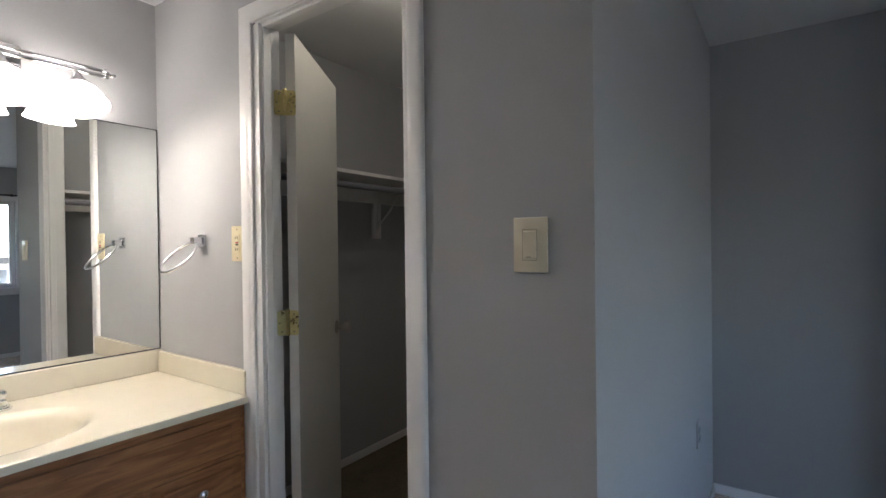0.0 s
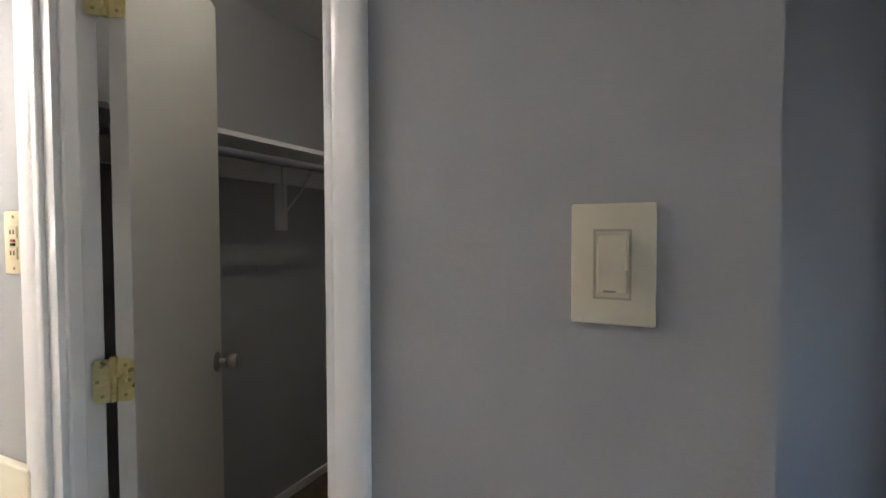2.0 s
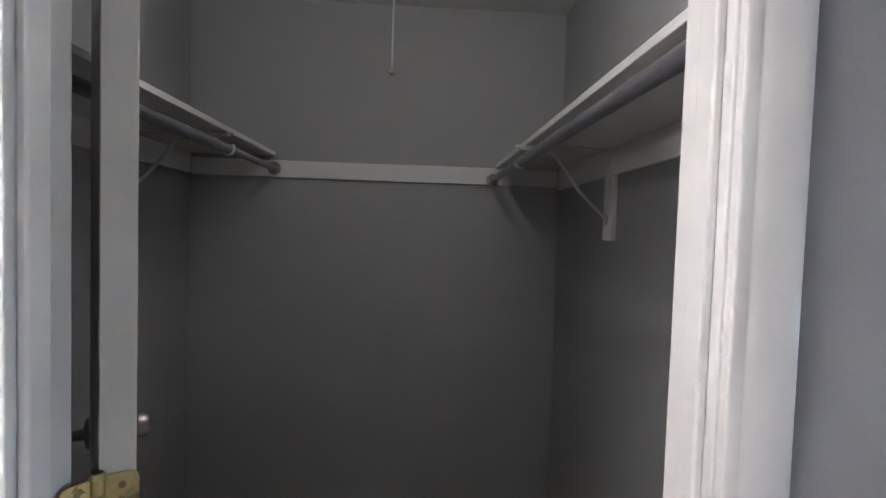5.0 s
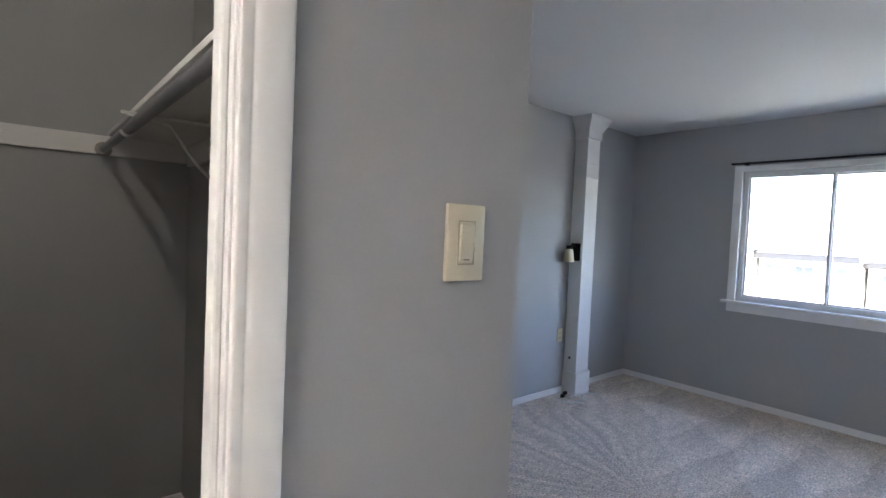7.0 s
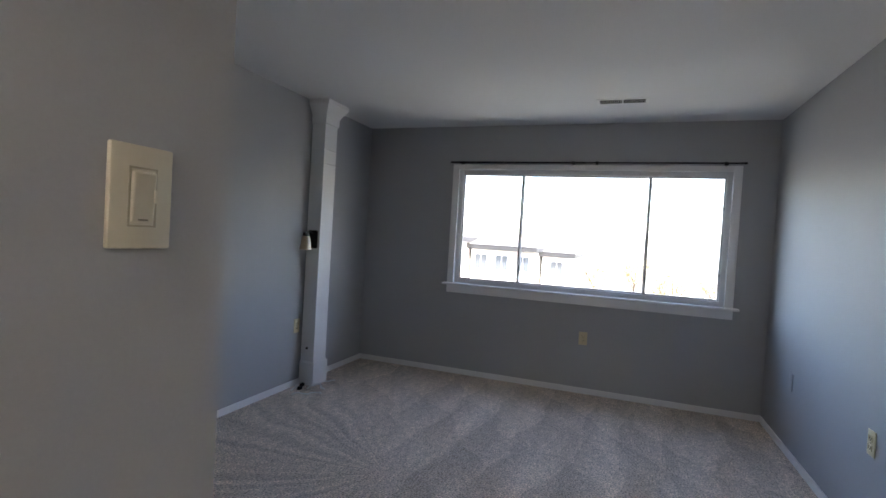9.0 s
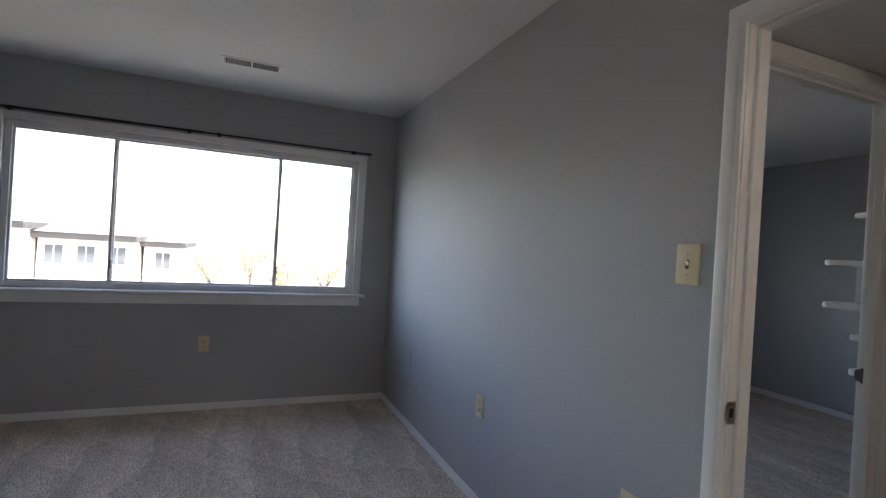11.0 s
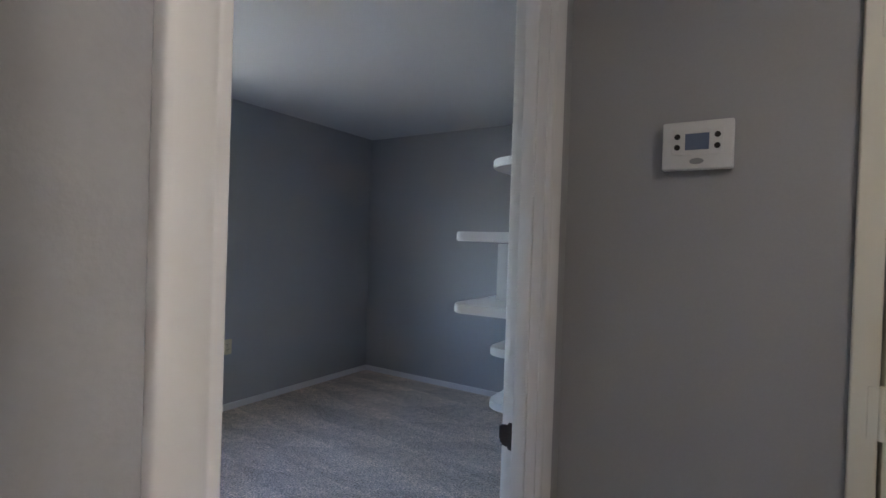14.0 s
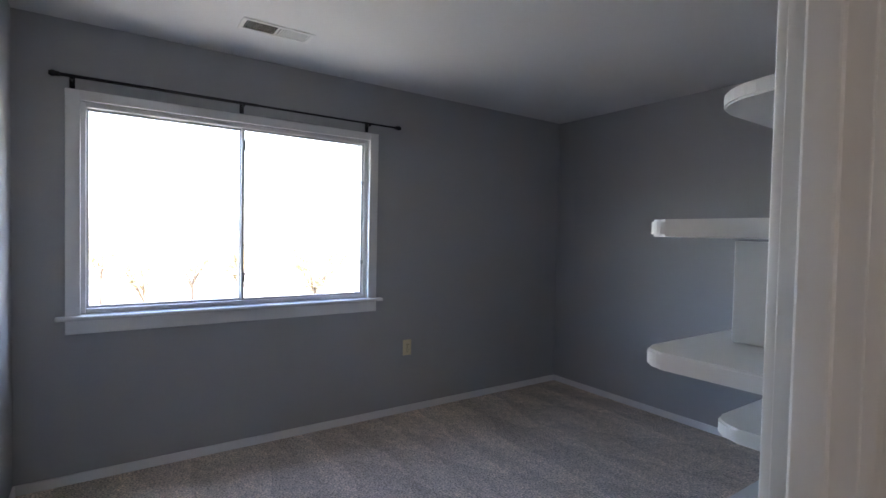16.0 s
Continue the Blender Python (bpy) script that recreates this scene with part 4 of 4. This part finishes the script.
    for x in (-0.035, 0.035):
        for z in (0.017, -0.004):
            part("button", tube(B(), (x, -0.027, z), (x, -0.0295, z), 0.0055, n=12), SLOT, th, "small dark button")
    bm = B()
    tube(bm, (0, -0.0255, -0.032), (0, -0.0268, -0.032), 0.006, n=16)
    for v in bm.verts:
        v.co.x *= 2.1
    part("maker_badge", bm, GASKET, th, "grey oval badge")
    # added fill light, never in view, brightens the end of the hall
    th = thing("hall_fill_lamp", "added dome lamp out of view that brightens the hall", "ceiling lamp", pose(0.2, -1.98, HH))
    part("rim", lathe(B(), ((0.0, -0.001), (0.15, -0.001), (0.15, -0.02), (0.135, -0.024))), NICKEL, th, "", True)
    part("dome", lathe(B(), ((0.134, -0.02), (0.125, -0.05), (0.09, -0.08), (0.045, -0.095), (0.0, -0.098))), HALLFILL, th, "glowing dome of the added hall lamp", True)
    th = thing("smoke_detector", "yellowed round smoke detector on the hall ceiling", "smoke detector", pose(0.84, -2.34, HH))
    part("body", lathe(B(), ((0.0, -0.001), (0.066, -0.001), (0.066, -0.014), (0.060, -0.016), (0.060, -0.022), (0.064, -0.023), (0.062, -0.036), (0.050, -0.044), (0.0, -0.046))), IVORY, th, "", True)
    part("slot_ring", lathe(B(), ((0.0605, -0.0165), (0.0606, -0.0215))), SLOT, th)
    part("test_button", tube(B(), (0.02, 0.0, -0.045), (0.02, 0, -0.049), 0.009), IVORY2, th)


# ---- second room ----
def shelf_unit():
    th = thing("shelf_unit", "white open shelf unit with rounded shelf ends against the wall", "shelf unit", pose(1.215, 0, 0))
    end = -4.3
    def shelf(ytip, xt, z, r, t=0.023):
        out = [(-0.021, end), (xt, end)]
        out += [(xt - r + r * math.cos(a), ytip - r + r * math.sin(a)) for a in np.linspace(0, 1.5708, 9)]
        out += [(-0.021, ytip)]
        bm = B()
        prism(bm, out, z - t, z)
        es = [e for e in bm.edges if abs(e.verts[0].co.z - e.verts[1].co.z) < 1e-5]
        bmesh.ops.bevel(bm, geom=es, offset=0.003, segments=2, affect="EDGES")
        part("shelf", bm, TRIM, th)
    shelf(-2.90, 0.19, 1.562, 0.10)
    shelf(-2.732, 0.175, 1.352, 0.035)
    shelf(-2.727, 0.172, 1.176, 0.035)
    shelf(-2.925, 0.172, 1.036, 0.045)
    shelf(-2.93, 0.172, 0.885, 0.045)
    for z0, z1, y in ((0.0, 0.858, -2.985), (0.886, 1.01, -2.985), (1.037, 1.149, -2.985), (1.177, 1.325, -2.875), (1.353, 1.535, -3.03)):
        bm = B()
        box(bm, -0.021, 0.118, y - 0.022, y, z0 + 0.0005, z1, 0.002)
        part("upright", bm, TRIM, th)
    for z0, z1 in ((0.0, 0.858), (0.886, 1.009), (1.037, 1.149), (1.177, 1.325), (1.353, 1.535)):
        bm = B()
        box(bm, -0.021, 0.118, end + 0.02, end + 0.042, z0 + 0.0005, z1, 0.002)
        part("upright", bm, TRIM, th)


# ---- outside ----
def outside():
    bm = B()
    box(bm, -400, 3000, -2000, 2000, -6.6, -6.0)
    setting("ground", bm, GRASS, "wide lawn below the windows", "ground")
    def building(x, y0, y1, eave, ridge, nwin, label):
        th = thing("apartment_building", label, "building", pose(x, 0, 0))
        part("wall", box(B(), 0, 9, y0, y1, -6.0, eave), SIDING, th)
        part("fascia", box(B(), -0.7, 9.7, y0 - 0.3, y1 + 0.3, eave - 0.12, eave + 0.28, 0.02), FASCIA, th, "dark eaves board")
        bm = B()
        vs = [bm.verts.new(v) for v in ((-0.75, y0 - 0.3, eave + 0.285), (-0.75, y1 + 0.3, eave + 0.285), (4.5, y1 + 0.3, ridge), (4.5, y0 - 0.3, ridge),
                                        (9.75, y0 - 0.3, eave + 0.285), (9.75, y1 + 0.3, eave + 0.285))]
        for f in ((0, 1, 2, 3), (3, 2, 5, 4), (0, 3, 4), (1, 5, 2), (0, 4, 5, 1)):
            bm.faces.new([vs[i] for i in f])
        roof = part("roof", bm, ROOFM, th, "grey shingle roof")
        for k in range(2):
            yc = y0 + (y1 - y0) * (0.3 + 0.4 * k)
            part("chimney", box(B(), 3.4, 4.1, yc - 0.35, yc + 0.35, ridge - 0.8, ridge + 0.55, 0.02), BRICKM, roof, "brick chimney")
        for z in (eave - 1.75, eave - 4.55):
            for i in range(nwin):
                yc = y0 + (y1 - y0) * (i + 0.5) / nwin
                w = part("window", box(B(), -0.06, -0.002, yc - 0.55, yc + 0.55, z, z + 1.3, 0.01), ALU, th, "white framed window")
                part("pane", box(B(), -0.075, -0.061, yc - 0.47, yc - 0.03, z + 0.08, z + 1.22), PANE, w)
                part("pane", box(B(), -0.075, -0.061, yc + 0.03, yc + 0.47, z + 0.08, z + 1.22), PANE, w)
    building(36, 11.2, 22, 1.15, 2.5, 4, "pale apartment building with dark eaves and shingle roof")
    building(38, 5.9, 11.0, 0.62, 1.9, 3, "pale apartment building with dark eaves and shingle roof")
    building(41, 3.3, 5.7, 0.3, 1.2, 1, "low pale wing with dark eaves and shingle roof")

    def tree(x, y, h, seed, n):
        rnd = random.Random(seed)
        th = thing("tree", "bare-branched tree with sparse yellow leaves", "tree", pose(x, y, -6), "trees beyond the lawn")
        bm = B()
        tube(bm, (0, 0, 0), (0.1, 0.05, h * 0.4), 0.2, 0.13, 10)
        tips = []
        for i in range(9):
            a = rnd.uniform(0, 6.28)
            z0 = h * rnd.uniform(0.28, 0.45)
            l = h * rnd.uniform(0.22, 0.4)
            p = Vector((0.07, 0.03, z0))
            q = p + Vector((math.cos(a) * l * 0.6, math.sin(a) * l * 0.6, l))
            tube(bm, p, q, 0.07, 0.025, 7)
            tips.append((p, q))
            for j in range(4):
                s = p.lerp(q, rnd.uniform(0.4, 1))
                e = s + Vector((rnd.uniform(-1, 1), rnd.uniform(-1, 1), rnd.uniform(0.2, 1))) * h * 0.12
                tube(bm, s, e, 0.025, 0.008, 5)
                tips.append((s, e))
        part("trunk", bm, BARK, th)
        bm = B()
        for i in range(n):
            p, q = rnd.choice(tips)
            c = p.lerp(q, rnd.uniform(0.4, 1.1)) + Vector([rnd.gauss(0, 0.25) for _ in range(3)])
            r = rnd.uniform(0.05, 0.12)
            vs = [bm.verts.new(c + Vector([rnd.gauss(0, r) for _ in range(3)])) for _ in range(3)]
            bm.faces.new(vs)
        part("crown", bm, LEAF, th)
    tree(33, -14.0, 8.2, 1, 2400)
    tree(46, -12.0, 7.4, 7, 2000)
    tree(58, -2.0, 8.0, 8, 2000)
    tree(42, -4.6, 7.0, 2, 1200)
    tree(50, 1.6, 7.6, 3, 1200)
    tree(48, -8.5, 6.4, 5, 1000)


build_structure()
window("window_1", WIN1, (-0.748, 0.35), "wide white three-part sliding window with bright view", 0.040, 0.013)
window("window_2", WIN2, (-2.82,), "white two-part sliding window with bright view", 0.026, 0.012)
baseboards()
closet()
vanity()
switches()
pilaster(3.19, -1, 0.090, 0.13, True)
pilaster(1.063, 1, 0.0915, 0.13, False)
hall()
shelf_unit()
curtain_rod(-1.41, 1.01, 2.035, (-1.30, -0.30, -0.10, 0.93), "thin black curtain rod above the wide window", 0.010)
curtain_rod(-3.83, -1.93, 2.075, (-3.62, -2.80, -1.99), "thin black curtain rod with knob ends", 0.016)
ceiling_vent(3.44, -0.49, HC, "white slatted ceiling vent near the wide window", (0.0013, 55))
ceiling_vent(3.61, -2.86, HC - 0.02, "white slatted ceiling vent in the second room", (0.0042, 14))
outside()
